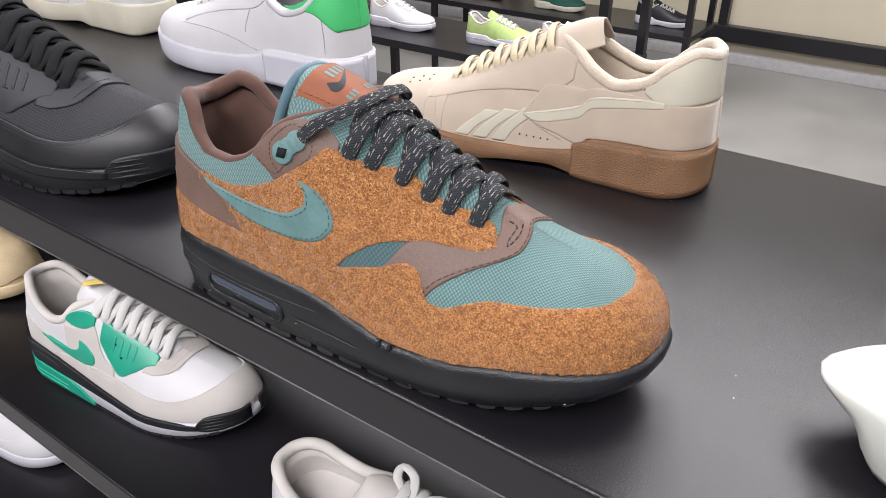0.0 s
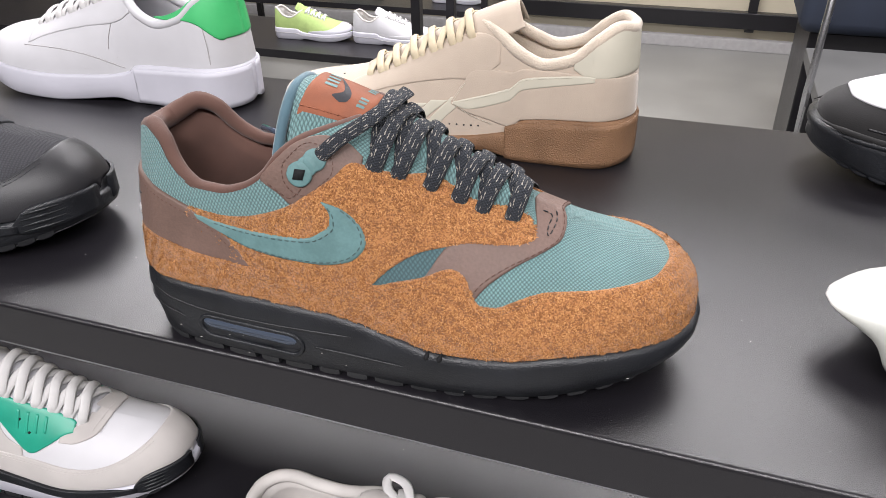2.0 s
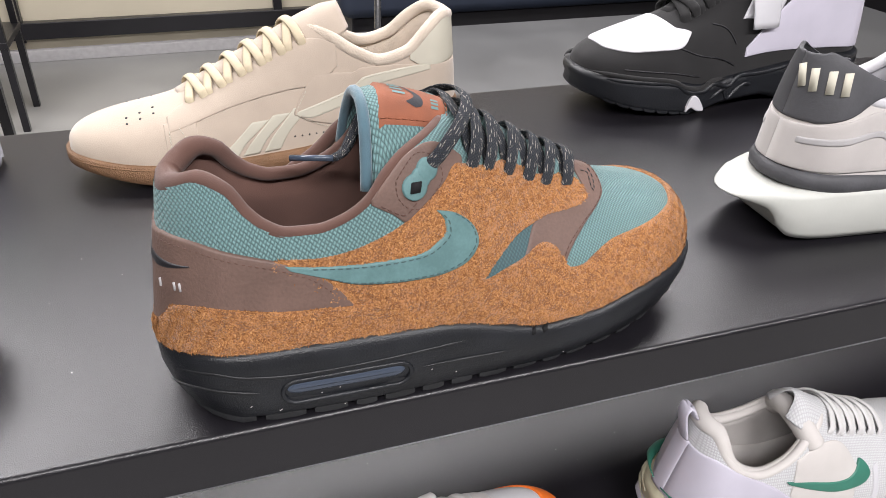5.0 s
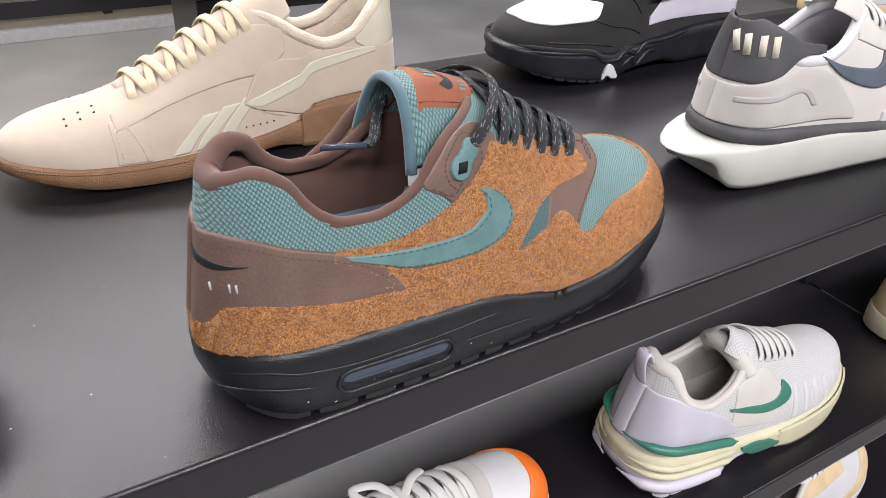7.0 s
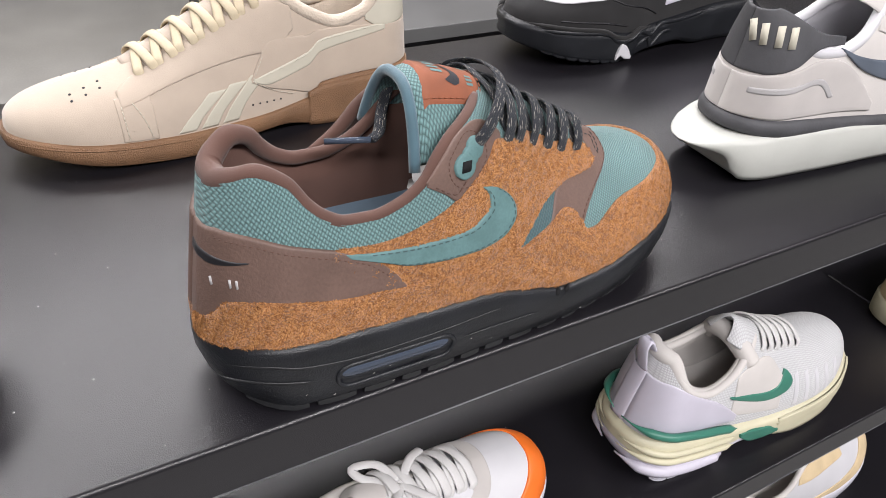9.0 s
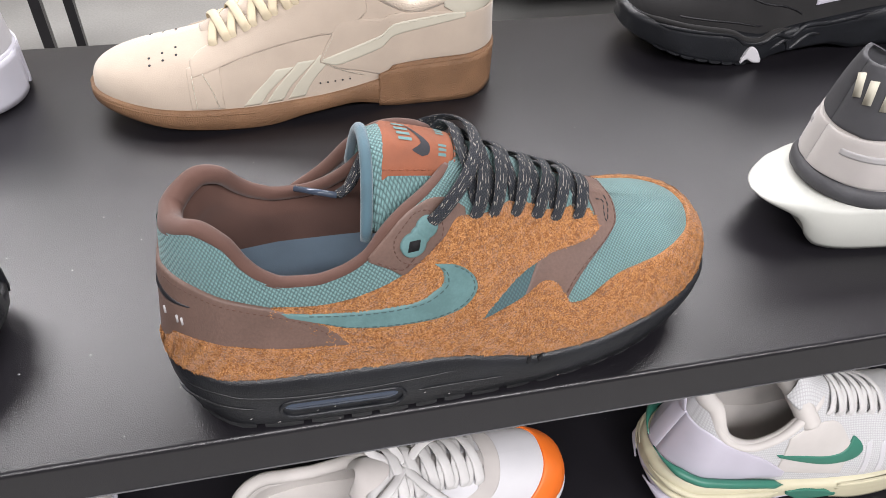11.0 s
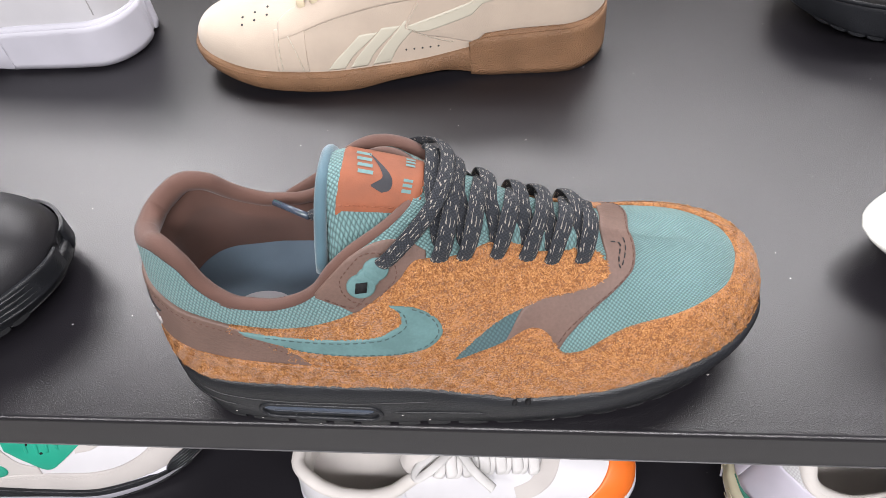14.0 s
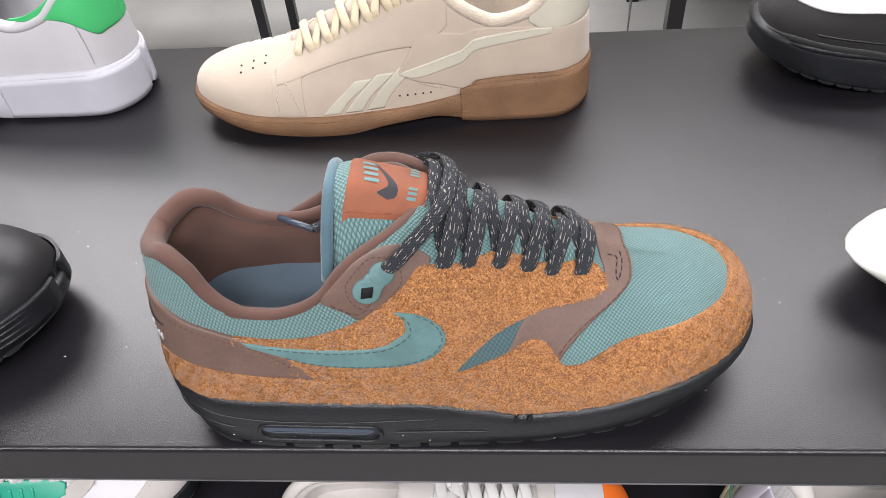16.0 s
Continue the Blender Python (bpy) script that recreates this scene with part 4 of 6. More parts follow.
    # air holes stay uncut; black discs give the shade inside them
    for x, s in ((0.163, -0.50), (0.172, -0.58)):
        part("air_hole", disc_on(f, x, s, 0.0014, 0.0019, 10), BLACK_LACE if plate is not CHARCOAL else RUBBER, up)
    return shoe


air_trainer("all-black trainer with mesh toe, leather mudguard and black laces", pose(-0.544, 0.046, SHELF, 0, 0, 6), BLACK_MESH, BLACK_LEATHER, CHARCOAL, CHARCOAL, BLACK_LEATHER, RUBBER, RUBBER, RUBBER, BLACK_LACE, BLACK_LEATHER, RUBBER, OUTSOLE)
air_trainer("white, grey suede and jade green trainer with white laces", pose(-0.562, 0.085, LOW, 0, 0, 5.5), WHITE, GREY_SUEDE, GREY_SUEDE, JADE, JADE, RUBBER, WHITE_RUBBER, JADE, WHITE_LACE, GREY_LIGHT, RUBBER, OUTSOLE)

# black and white basketball trainer
BALL = Form(0.330,
            half=[(0, 0.038), (0.08, 0.040), (0.12, 0.042), (0.18, 0.048), (0.23, 0.054), (0.28, 0.053), (0.330, 0.048)],
            mid=[(0, 0.0), (0.10, 0.0), (0.18, 0.001), (0.330, 0.003)],
            base=[(0, 0.045), (0.08, 0.043), (0.13, 0.038), (0.18, 0.034), (0.215, 0.030), (0.25, 0.036), (0.29, 0.040), (0.330, 0.044)],
            top=[(0, 0.170), (0.10, 0.165), (0.14, 0.150), (0.18, 0.122), (0.21, 0.103), (0.24, 0.088), (0.27, 0.078), (0.30, 0.071), (0.330, 0.066)],
            collar=[(0, 0.140), (0.02, 0.138), (0.05, 0.122), (0.08, 0.118), (0.11, 0.130), (0.135, 0.146), (0.145, 0.150)],
            throat=0.150, ground=[(0, 0.006), (0.03, 0.0), (0.10, 0.0), (0.14, 0.008), (0.19, 0.006), (0.22, 0.0), (0.28, 0.007), (0.330, 0.021)],
            bulge=[(0, 0.75), (0.08, 0.7), (0.16, 0.9), (0.22, 1.3), (0.28, 1.1), (0.330, 0.7)], toe_r=0.10, nose=0.07, toe_n=2.5)


def ball_trainer(m):
    f = BALL
    shoe, up, (under,) = shoe_body("black and white basketball trainer with a white ankle strap", f, m, NUBUCK, WHITE, NUBUCK, NUBUCK, [("sole", f, [(0, -0.002), (0.04, 0.002), (0.2, 0.005), (0.5, 0.004), (0.75, 0.0065), (0.92, 0.006), (1.0, 0.002), (1.0, -0.003)], RUBBER, "thick black rubber sole")], [0.165, 0.181, 0.197, 0.213, 0.228], 0.34, lace_width=0.005, lace_high=0.009)
    toe = [(0.228, -0.50), (0.240, -0.62), (0.262, -0.60), (0.292, -0.52), (0.308, -0.30), (0.311, 0.0), (0.308, 0.30), (0.292, 0.52), (0.262, 0.60), (0.240, 0.62), (0.228, 0.50)]
    inner = [(0.227, -0.48), (0.233, -0.42), (0.240, -0.36), (0.243, -0.28), (0.246, -0.14), (0.247, 0.0), (0.246, 0.14), (0.243, 0.28), (0.240, 0.36), (0.233, 0.42), (0.227, 0.48)]
    part("toe_panel", band(f, toe, inner, 0.0012), WHITE, up, "white leather toe panel")
    for sd in (1, -1):
        part("rear_panel", strip(f, flip([(0.0, 0.99, 0.55), (0.04, 0.97, 0.56), (0.09, 0.95, 0.60), (0.13, 0.92, 0.70), (0.165, 0.90, 0.84)], sd), 0.0014), LILAC, up, "pale grey rear panel")
        for a in (0.0, 0.022):
            part("side_bar", band(f, flip([(0.150 - a, 0.70), (0.172 - a, 0.62)], sd), flip([(0.140 - a, 0.60), (0.162 - a, 0.52)], sd), 0.0016, n=14, m=6), WHITE, up, "white side bar")
        for pts in ([(0.245, 0.60), (0.225, 0.72), (0.20, 0.82), (0.178, 0.93)], [(0.205, 0.50), (0.19, 0.62), (0.178, 0.78)], [(0.298, 0.86), (0.26, 0.90), (0.22, 0.93)]):
            q = spline(np.array(flip(pts, sd)) * (1, 0.1), 40) / (1, 0.1)
            part("seam", tube(f.skin(q[:, 0], q[:, 1], 0.0003), 0.0008, 6), BLACK_LEATHER, up)
        part("sole_rim", sole_line(f, [(0.326, 0.045), (0.29, 0.0415), (0.255, 0.0375), (0.238, 0.030), (0.222, 0.0275), (0.208, 0.0335), (0.19, 0.0345)], 0.0022, 0.0055, sd), NUBUCK, under)
        part("tick", sole_patch(f, [(0.214, 0.004, 0.007), (0.222, 0.005, 0.018), (0.229, 0.009, 0.021), (0.234, 0.005, 0.010)], 0.0050, sd, n=24, thick=0.002), WHITE, under, "small white sole mark")
        part("wave", sole_line(f, [(0.328, 0.040), (0.28, 0.037), (0.25, 0.034), (0.235, 0.025), (0.215, 0.024), (0.205, 0.030), (0.185, 0.025), (0.172, 0.034), (0.14, 0.034), (0.09, 0.040)], 0.0028, 0.0045, sd), RUBBER, under)
        part("wave", sole_line(f, [(0.205, 0.014), (0.190, 0.022), (0.182, 0.012), (0.165, 0.024), (0.15, 0.022)], 0.0026, 0.0040, sd), RUBBER, under)
        lugs(f, [0.225, 0.238, 0.251, 0.264, 0.277, 0.290, 0.302, 0.313], under, RUBBER, sd, h=0.005)
    s = np.linspace(-0.75, 0.75, 40)
    P = f.skin(0.150 + 0.0 * s, s, 0.0075)
    part("strap", tube(P, 0.016, 14, 0.12, up=f.normal(0.150 + 0 * s, s)), WHITE, shoe, "white ankle strap")
    return shoe


ball_trainer(pose(0.567, 0.372, SHELF, 0, 0, 180))

# grey runner with a flared ivory sole
WAFFLE = Form(0.300,
              half=[(0, 0.033), (0.06, 0.036), (0.10, 0.037), (0.16, 0.043), (0.21, 0.048), (0.25, 0.048), (0.300, 0.044)],
              mid=[(0, 0.0), (0.10, 0.0), (0.16, 0.003), (0.300, 0.012)],
              base=[(0, 0.051), (0.05, 0.048), (0.10, 0.044), (0.16, 0.039), (0.22, 0.037), (0.300, 0.044)],
              top=[(0, 0.142), (0.09, 0.140), (0.12, 0.136), (0.15, 0.122), (0.20, 0.100), (0.235, 0.086), (0.27, 0.080), (0.300, 0.076)],
              collar=[(0, 0.109), (0.015, 0.112), (0.032, 0.106), (0.055, 0.099), (0.075, 0.098), (0.095, 0.104), (0.118, 0.122), (0.135, 0.130)],
              throat=0.138, ground=[(0, 0.006), (0.03, 0.0), (0.2, 0.0), (0.25, 0.003), (0.300, 0.014)],
              bulge=[(0, 0.8), (0.08, 0.7), (0.14, 0.9), (0.2, 1.4), (0.300, 0.8)], toe_r=0.10, nose=0.05, lean=0.008)
FLARED = Form(0.338,
              half=[(0, 0.028), (0.05, 0.037), (0.10, 0.040), (0.16, 0.043), (0.22, 0.048), (0.28, 0.049), (0.338, 0.045)],
              mid=[(0, 0.0), (0.12, 0.0), (0.19, 0.003), (0.338, 0.012)],
              base=[(0, 0.032), (0.025, 0.038), (0.07, 0.041), (0.14, 0.039), (0.20, 0.036), (0.26, 0.035), (0.338, 0.044)],
              top=[(0, 0.10), (0.338, 0.10)], collar=[(0, 0.09), (0.338, 0.09)], throat=0.2,
              ground=[(0, 0.0305), (0.021, 0.0235), (0.027, 0.011), (0.036, 0.003), (0.07, 0.0), (0.22, 0.0), (0.28, 0.004), (0.338, 0.016)],
              bulge=[(0, 1), (0.338, 1)], heel_r=0.05)


def moved(g, dx):
    return g[0] + np.array([dx, 0, 0]), g[1], g[2]


def grey_runner(m):
    f = WAFFLE
    shoe, up, (rail,) = shoe_body("grey and white runner with charcoal heel and flared ivory sole", f, m, GREY_LIGHT, WHITE, WHITE_LACE, GREY_LIGHT, [("rail", f, [(0.76, 0.002), (0.80, 0.0046), (0.90, 0.0050), (1.0, 0.0034), (1.03, 0.001), (1.03, -0.003)], DARK_GREY, "charcoal rail above the sole")], [0.150, 0.165, 0.180, 0.195, 0.209], 0.36, rim=0.0045)
    part("midsole", moved(sole_geo(FLARED, [(0.06, -0.004), (0.07, 0.001), (0.2, 0.0035), (0.55, 0.004), (0.88, 0.0028), (0.97, 0.0008), (1.0, -0.004)]), -0.030), IVORY, shoe, "flared ivory foam midsole")
    part("outsole", moved(sole_geo(FLARED, [(0.0, -0.014), (0.01, -0.010), (0.05, -0.007), (0.08, -0.009)]), -0.030), OUTSOLE, shoe, "black rubber tread")
    for sd in (-1, 1):
        part("heel_counter", strip(f, flip([(0.0, 0.76, 0.36), (0.012, 0.75, 0.33), (0.03, 0.70, 0.42), (0.05, 0.60, 0.50), (0.075, 0.58, 0.53)], sd), 0.0016), DARK_GREY, up, "charcoal leather heel counter")
        part("heel_panel", strip(f, flip([(0.0, 0.99, 0.78), (0.03, 0.98, 0.72), (0.06, 0.97, 0.66), (0.09, 0.96, 0.72), (0.125, 0.96, 0.92)], sd), 0.0018), GREY_SUEDE, up, "pale grey suede heel panel")
        part("heel_trim", band(f, flip([(0.004, 0.865), (0.03, 0.84), (0.055, 0.80), (0.07, 0.88)], sd), flip([(0.004, 0.83), (0.03, 0.80), (0.058, 0.765), (0.076, 0.87)], sd), 0.0026, n=40, m=5), GREY, up)
        part("side_stripe", band(f, flip([(0.075, 0.62), (0.10, 0.73), (0.13, 0.78), (0.155, 0.75), (0.168, 0.66), (0.166, 0.56), (0.155, 0.47)], sd), flip([(0.073, 0.60), (0.095, 0.655), (0.12, 0.675), (0.138, 0.655), (0.147, 0.60), (0.150, 0.54), (0.153, 0.47)], sd), 0.0020), SLATE, up, "slate curved side stripe")
        part("eyestay", strip(f, flip([(0.112, 0.50, 0.42), (0.13, 0.52, 0.32), (0.16, 0.50, 0.28), (0.20, 0.48, 0.28), (0.218, 0.46, 0.30)], sd), 0.0014), GREY_LIGHT, up)
    part("mudguard", toe_band(f, [(0.16, 0.93), (0.18, 0.86), (0.205, 0.80), (0.225, 0.72), (0.245, 0.60), (0.258, 0.42), (0.264, 0.2), (0.266, 0.0)], -1, 0.0014), WHITE, up)
    part("heel_lettering", bars(f, [(0.0006, -0.52), (0.0042, -0.53), (0.012, -0.53), (0.021, -0.53)], 0.0052, 0.015, 0.0019, 0.002), CREAM, up, "cream block print")
    return shoe


# the white runner with lilac heel
CHUNK = Form(0.312,
             half=[(0, 0.037), (0.06, 0.041), (0.11, 0.040), (0.16, 0.044), (0.21, 0.050), (0.25, 0.051), (0.312, 0.047)],
             mid=[(0, 0.0), (0.10, 0.0), (0.16, 0.003), (0.22, 0.009), (0.312, 0.016)],
             base=[(0, 0.060), (0.05, 0.055), (0.10, 0.045), (0.14, 0.038), (0.17, 0.036), (0.22, 0.036), (0.312, 0.044)],
             top=[(0, 0.152), (0.09, 0.146), (0.12, 0.140), (0.15, 0.125), (0.20, 0.102), (0.235, 0.088), (0.275, 0.082), (0.312, 0.078)],
             collar=[(0, 0.140), (0.012, 0.139), (0.026, 0.120), (0.05, 0.104), (0.07, 0.099), (0.09, 0.104), (0.118, 0.124), (0.135, 0.132)],
             throat=0.138, ground=[(0, 0.022), (0.018, 0.006), (0.035, 0.0), (0.10, 0.0), (0.125, 0.010), (0.15, 0.010), (0.18, 0.001), (0.25, 0.003), (0.312, 0.016)],
             bulge=[(0, 0.8), (0.08, 0.7), (0.14, 0.9), (0.2, 1.5), (0.312, 0.8)], toe_r=0.10, nose=0.05, lean=0.014)


def white_runner(m):
    f = CHUNK
    shoe, up, (lower, upper_foam) = shoe_body("white mesh runner with green stripe, lilac heel and pale yellow foam", f, m, WHITE_MESH, GREY_LIGHT, WHITE_LACE, WHITE_MESH, [("sole", f, [(0, -0.004), (0.04, 0.001), (0.2, 0.004), (0.45, 0.007), (0.55, 0.004), (0.6, -0.003)], LILAC, "pale lilac plastic sole"), ("foam", f, [(0.48, -0.003), (0.50, 0.005), (0.62, 0.0085), (0.72, 0.006), (0.80, 0.0075), (0.93, 0.005), (1.0, 0.001), (1.0, -0.004)], BUTTER, "pale yellow foam")], [0.150, 0.165, 0.180, 0.195, 0.209], 0.36)
    for sd in (-1, 1):
        part("heel_counter", strip(f, flip([(0.0, 0.99, 0.56), (0.02, 0.98, 0.56), (0.05, 0.96, 0.66), (0.08, 0.95, 0.76), (0.11, 0.95, 0.90)], sd), 0.0014), LILAC, up, "pale lilac heel counter")
        part("heel_rail", sole_line(f, [(0.0005, 0.0715), (0.004, 0.071), (0.02, 0.0685), (0.05, 0.062), (0.09, 0.051), (0.112, 0.043)], 0.0042, 0.0052, sd), FOREST, up, "dark green heel rail")
        part("shank", sole_patch(f, [(0.118, 0.030, 0.034), (0.135, 0.018, 0.034), (0.155, 0.016, 0.030), (0.172, 0.018, 0.021)], 0.0075, sd, n=24), FOREST, lower, "dark green shank")
        part("side_stripe", band(f, flip([(0.095, 0.75), (0.12, 0.80), (0.15, 0.82), (0.175, 0.78), (0.185, 0.70), (0.182, 0.62), (0.174, 0.56)], sd), flip([(0.093, 0.735), (0.115, 0.745), (0.140, 0.745), (0.158, 0.72), (0.166, 0.67), (0.169, 0.62), (0.172, 0.56)], sd), 0.0020), FOREST, up, "dark green curved side stripe")
        part("sole_fin", sole_patch(f, [(0.17, 0.012, 0.034), (0.20, 0.006, 0.036), (0.25, 0.008, 0.038), (0.30, 0.018, 0.042)], 0.0060, sd, n=30), BUTTER, upper_foam)
        part("quarter_panel", strip(f, flip([(0.10, 0.90, 0.58), (0.125, 0.92, 0.46), (0.15, 0.93, 0.42), (0.17, 0.94, 0.62)], sd), 0.0010), GREY_LIGHT, up)
        for i in range(5):
            part("overlay", strip(f, flip([(0.19 + 0.017 * i, 0.96, 0.64), (0.196 + 0.017 * i, 0.96, 0.60)], sd), 0.0007, n=8, m=5), WHITE, up)
        lugs(f, [0.02, 0.038, 0.056, 0.074, 0.092, 0.108], lower, WHITE_RUBBER, sd)
    q = np.linspace(0.985, 0.55, 26)
    part("heel_spine", tube(f.skin(np.full(26, 0.0004), q) + np.array([-0.0008, 0, 0]), 0.0095, 14, 0.26, up=np.tile((-1.0, 0, 0.0), (26, 1))), LILAC, up)
    part("tongue_roll", tube(spline([(0.120, -0.026, 0.112), (0.112, -0.016, 0.126), (0.110, 0.0, 0.131), (0.112, 0.016, 0.126), (0.120, 0.026, 0.112)], 30), 0.0095, 12), GREY_LIGHT, shoe, "padded pale grey tongue edge")
    pad = collar_line(f, 60, 0.004, 0.006)
    part("collar_pad", tube(pad, 0.0035 + 0.0045 * np.exp(-((np.arange(len(pad)) - len(pad) / 2) / (len(pad) * 0.22)) ** 2), 12), GREY_LIGHT, shoe, "thick pale padded collar")
    for sd in (-1, 1):
        for k, (lift, off) in enumerate(((0.050, 0.0075), (0.041, 0.0085))):
            part("foam_ridge", sole_line(f, [(0.001, lift), (0.03, lift - 0.004), (0.07, lift - 0.010), (0.110, lift - 0.017)], 0.0034, off, sd), BUTTER, upper_foam)
        part("heel_flare", sole_line(f, [(0.001, 0.027), (0.025, 0.022), (0.06, 0.017), (0.10, 0.014)], 0.0062, 0.0065, sd), LILAC, lower)
    part("pull_tab", tube(spline([(0.010, 0, 0.124), (0.004, 0, 0.150), (0.008, 0, 0.158), (0.015, 0, 0.146)], 24), 0.007, 10, 0.3, up=np.tile((1.0, 0, 0), (24, 1))), LILAC, shoe, "heel pull tab")
    return shoe


# the white trainer with an orange toe guard
FLAT = Form(0.308,
            half=[(0, 0.036), (0.06, 0.039), (0.10, 0.039), (0.16, 0.045), (0.21, 0.051), (0.25, 0.051), (0.308, 0.048)],
            mid=[(0, 0.0), (0.10, 0.0), (0.16, 0.003), (0.22, 0.009), (0.308, 0.014)],
            base=[(0, 0.036), (0.08, 0.034), (0.16, 0.027), (0.22, 0.025), (0.308, 0.031)],
            top=[(0, 0.108), (0.09, 0.110), (0.12, 0.111), (0.15, 0.106), (0.20, 0.094), (0.235, 0.083), (0.27, 0.077), (0.308, 0.072)],
            collar=[(0, 0.086), (0.014, 0.088), (0.03, 0.083), (0.05, 0.074), (0.07, 0.072), (0.09, 0.078), (0.115, 0.097), (0.135, 0.105)],
            throat=0.138, ground=[(0, 0.006), (0.03, 0.0), (0.2, 0.0), (0.25, 0.003), (0.308, 0.014)],
            bulge=[(0, 0.7), (0.08, 0.6), (0.14, 0.9), (0.2, 1.5), (0.308, 0.8)], toe_r=0.10, nose=0.05, lean=0.006, toe_n=2.5)


def orange_toe(m):
    f = FLAT
    shoe, up, (under,) = shoe_body("white leather trainer with an orange toe guard and white bow", f, m, WHITE, GREY_LIGHT, WHITE_LACE, GREY_SUEDE, [("sole", f, PROFILE, WHITE_RUBBER, "")], [0.146, 0.160, 0.174, 0.188, 0.202, 0.216], 0.38, rim=0.0062, lace_width=0.0050, lace_high=0.008)
    part("mudguard", toe_band(f, [(0.16, 0.97), (0.185, 0.92), (0.21, 0.88), (0.235, 0.82), (0.256, 0.70), (0.272, 0.52), (0.281, 0.28), (0.283, 0.0)], -1, 0.0018), ORANGE, up, "orange rubber toe guard")
    part("vamp_overlay", band(f, [(0.200, -0.66), (0.222, -0.55), (0.236, -0.35), (0.240, 0.0), (0.236, 0.35), (0.222, 0.55), (0.200, 0.66)], [(0.197, -0.50), (0.212, -0.42), (0.221, -0.28), (0.224, 0.0), (0.221, 0.28), (0.212, 0.42), (0.197, 0.50)], 0.0013), GREY_SUEDE, up)
    for sd in (-1, 1):
        part("eyestay", strip(f, flip([(0.105, 0.62, 0.46), (0.13, 0.66, 0.34), (0.16, 0.64, 0.30), (0.20, 0.60, 0.30), (0.215, 0.52, 0.32)], sd), 0.0012), WHITE, up)
        part("side_stripe", band(f, flip([(0.06, 0.80), (0.10, 0.86), (0.14, 0.84), (0.155, 0.74), (0.145, 0.66)], sd), flip([(0.06, 0.785), (0.095, 0.79), (0.122, 0.77), (0.135, 0.72), (0.142, 0.66)], sd), 0.0018), ORANGE, up)
    for loop in ([(0.150, 0.0, 0.112), (0.135, -0.02, 0.117), (0.118, -0.030, 0.110), (0.120, -0.018, 0.110), (0.140, -0.004, 0.112)], [(0.150, 0.004, 0.112), (0.140, 0.024, 0.116), (0.122, 0.032, 0.112), (0.124, 0.020, 0.112), (0.142, 0.006, 0.112)], [(0.150, 0.0, 0.112), (0.165, -0.022, 0.113), (0.182, -0.034, 0.100)], [(0.150, 0.0, 0.112), (0.168, 0.018, 0.113), (0.185, 0.030, 0.102)]):
        part("bow", tube(spline(loop, 30), 0.0042, 8, 0.4), WHITE_LACE, shoe)
    return shoe


grey_runner_pose, white_runner_pose = pose(0.259, 0.112, SHELF, 0, 0, -3), pose(0.211, 0.082, LOW, 0, 0, -3)


def plain_trainer(label, form, m, upper, sole, lace, guard, toe):
    """A shoe that only shows in part: upper, toe guard, eyestays, sole and laces."""
    shoe, up, under = shoe_body(label, form, m, upper, GREY_LIGHT, lace, upper, [("sole", form, PROFILE, sole, "")], [0.148, 0.164, 0.180, 0.196, 0.210], 0.36)
    part("mudguard", toe_band(form, toe, -1, 0.0014), guard, up)
    for sd in (-1, 1):
        part("eyestay", strip(form, flip([(0.105, 0.60, 0.47), (0.125, 0.62, 0.36), (0.16, 0.58, 0.30), (0.20, 0.54, 0.30), (0.215, 0.50, 0.33)], sd), 0.0012), guard, up)
    return shoe


TOE = [(0.15, 0.96), (0.18, 0.90), (0.21, 0.84), (0.235, 0.76), (0.252, 0.62), (0.264, 0.42), (0.270, 0.2), (0.271, 0.0)]


# ---- the rust and teal trainer ----
def bars(form, spots, w, h, lift, lean=0.0):
    """Small upright bars that stand for a printed word."""
    out = []
    for x, s in spots:
        c, nn = form.skin(x, s, lift), form.normal(np.array(x), np.array(s))
        t = np.array([1.0, 0, 0]) - nn * nn[0]
        t /= np.linalg.norm(t)
        b = np.cross(nn, t)
        P = [[c + t * (sx * w + sy * lean) + b * sy * h + nn * l for sx, sy in ((-.5, -.5), (.5, -.5), (.5, .5), (-.5, .5))] for l in (-0.0006, 0.0004)]
        g = grid(np.array(P), loop_v=True)
        out.append((g[0], g[1] + [(4, 5, 6, 7)], None))
    return merged(*out)


def arch(line, half, drop, form, shift, power):
    """The upper face of the tongue as a function of (u, v, lift)."""
    c = spline([(x, 0, z) for x, z in line], 100)
    t = np.gradient(c, axis=0)
    t /= np.linalg.norm(t, axis=1, keepdims=True)
    nor = np.stack([-t[:, 2], 0 * t[:, 0], t[:, 0]], -1)

    def f(u, v, lift=0.0):
        u, v = np.broadcast_arrays(np.asarray(u, float), np.asarray(v, float))
        i = u * 99
        k = np.arange(100)
        p = np.stack([np.interp(i, k, c[:, j]) for j in range(3)], -1)
        nn = np.stack([np.interp(i, k, nor[:, j]) for j in range(3)], -1)
        w, d = half[0] + (half[1] - half[0]) * u, drop[0] + (drop[1] - drop[0]) * u
        p[..., 1] = form.mid(p[..., 0]) + shift * (1 - u) + w * v
        return p + nn * (lift - d * np.abs(v) ** power)[..., None]
    return f


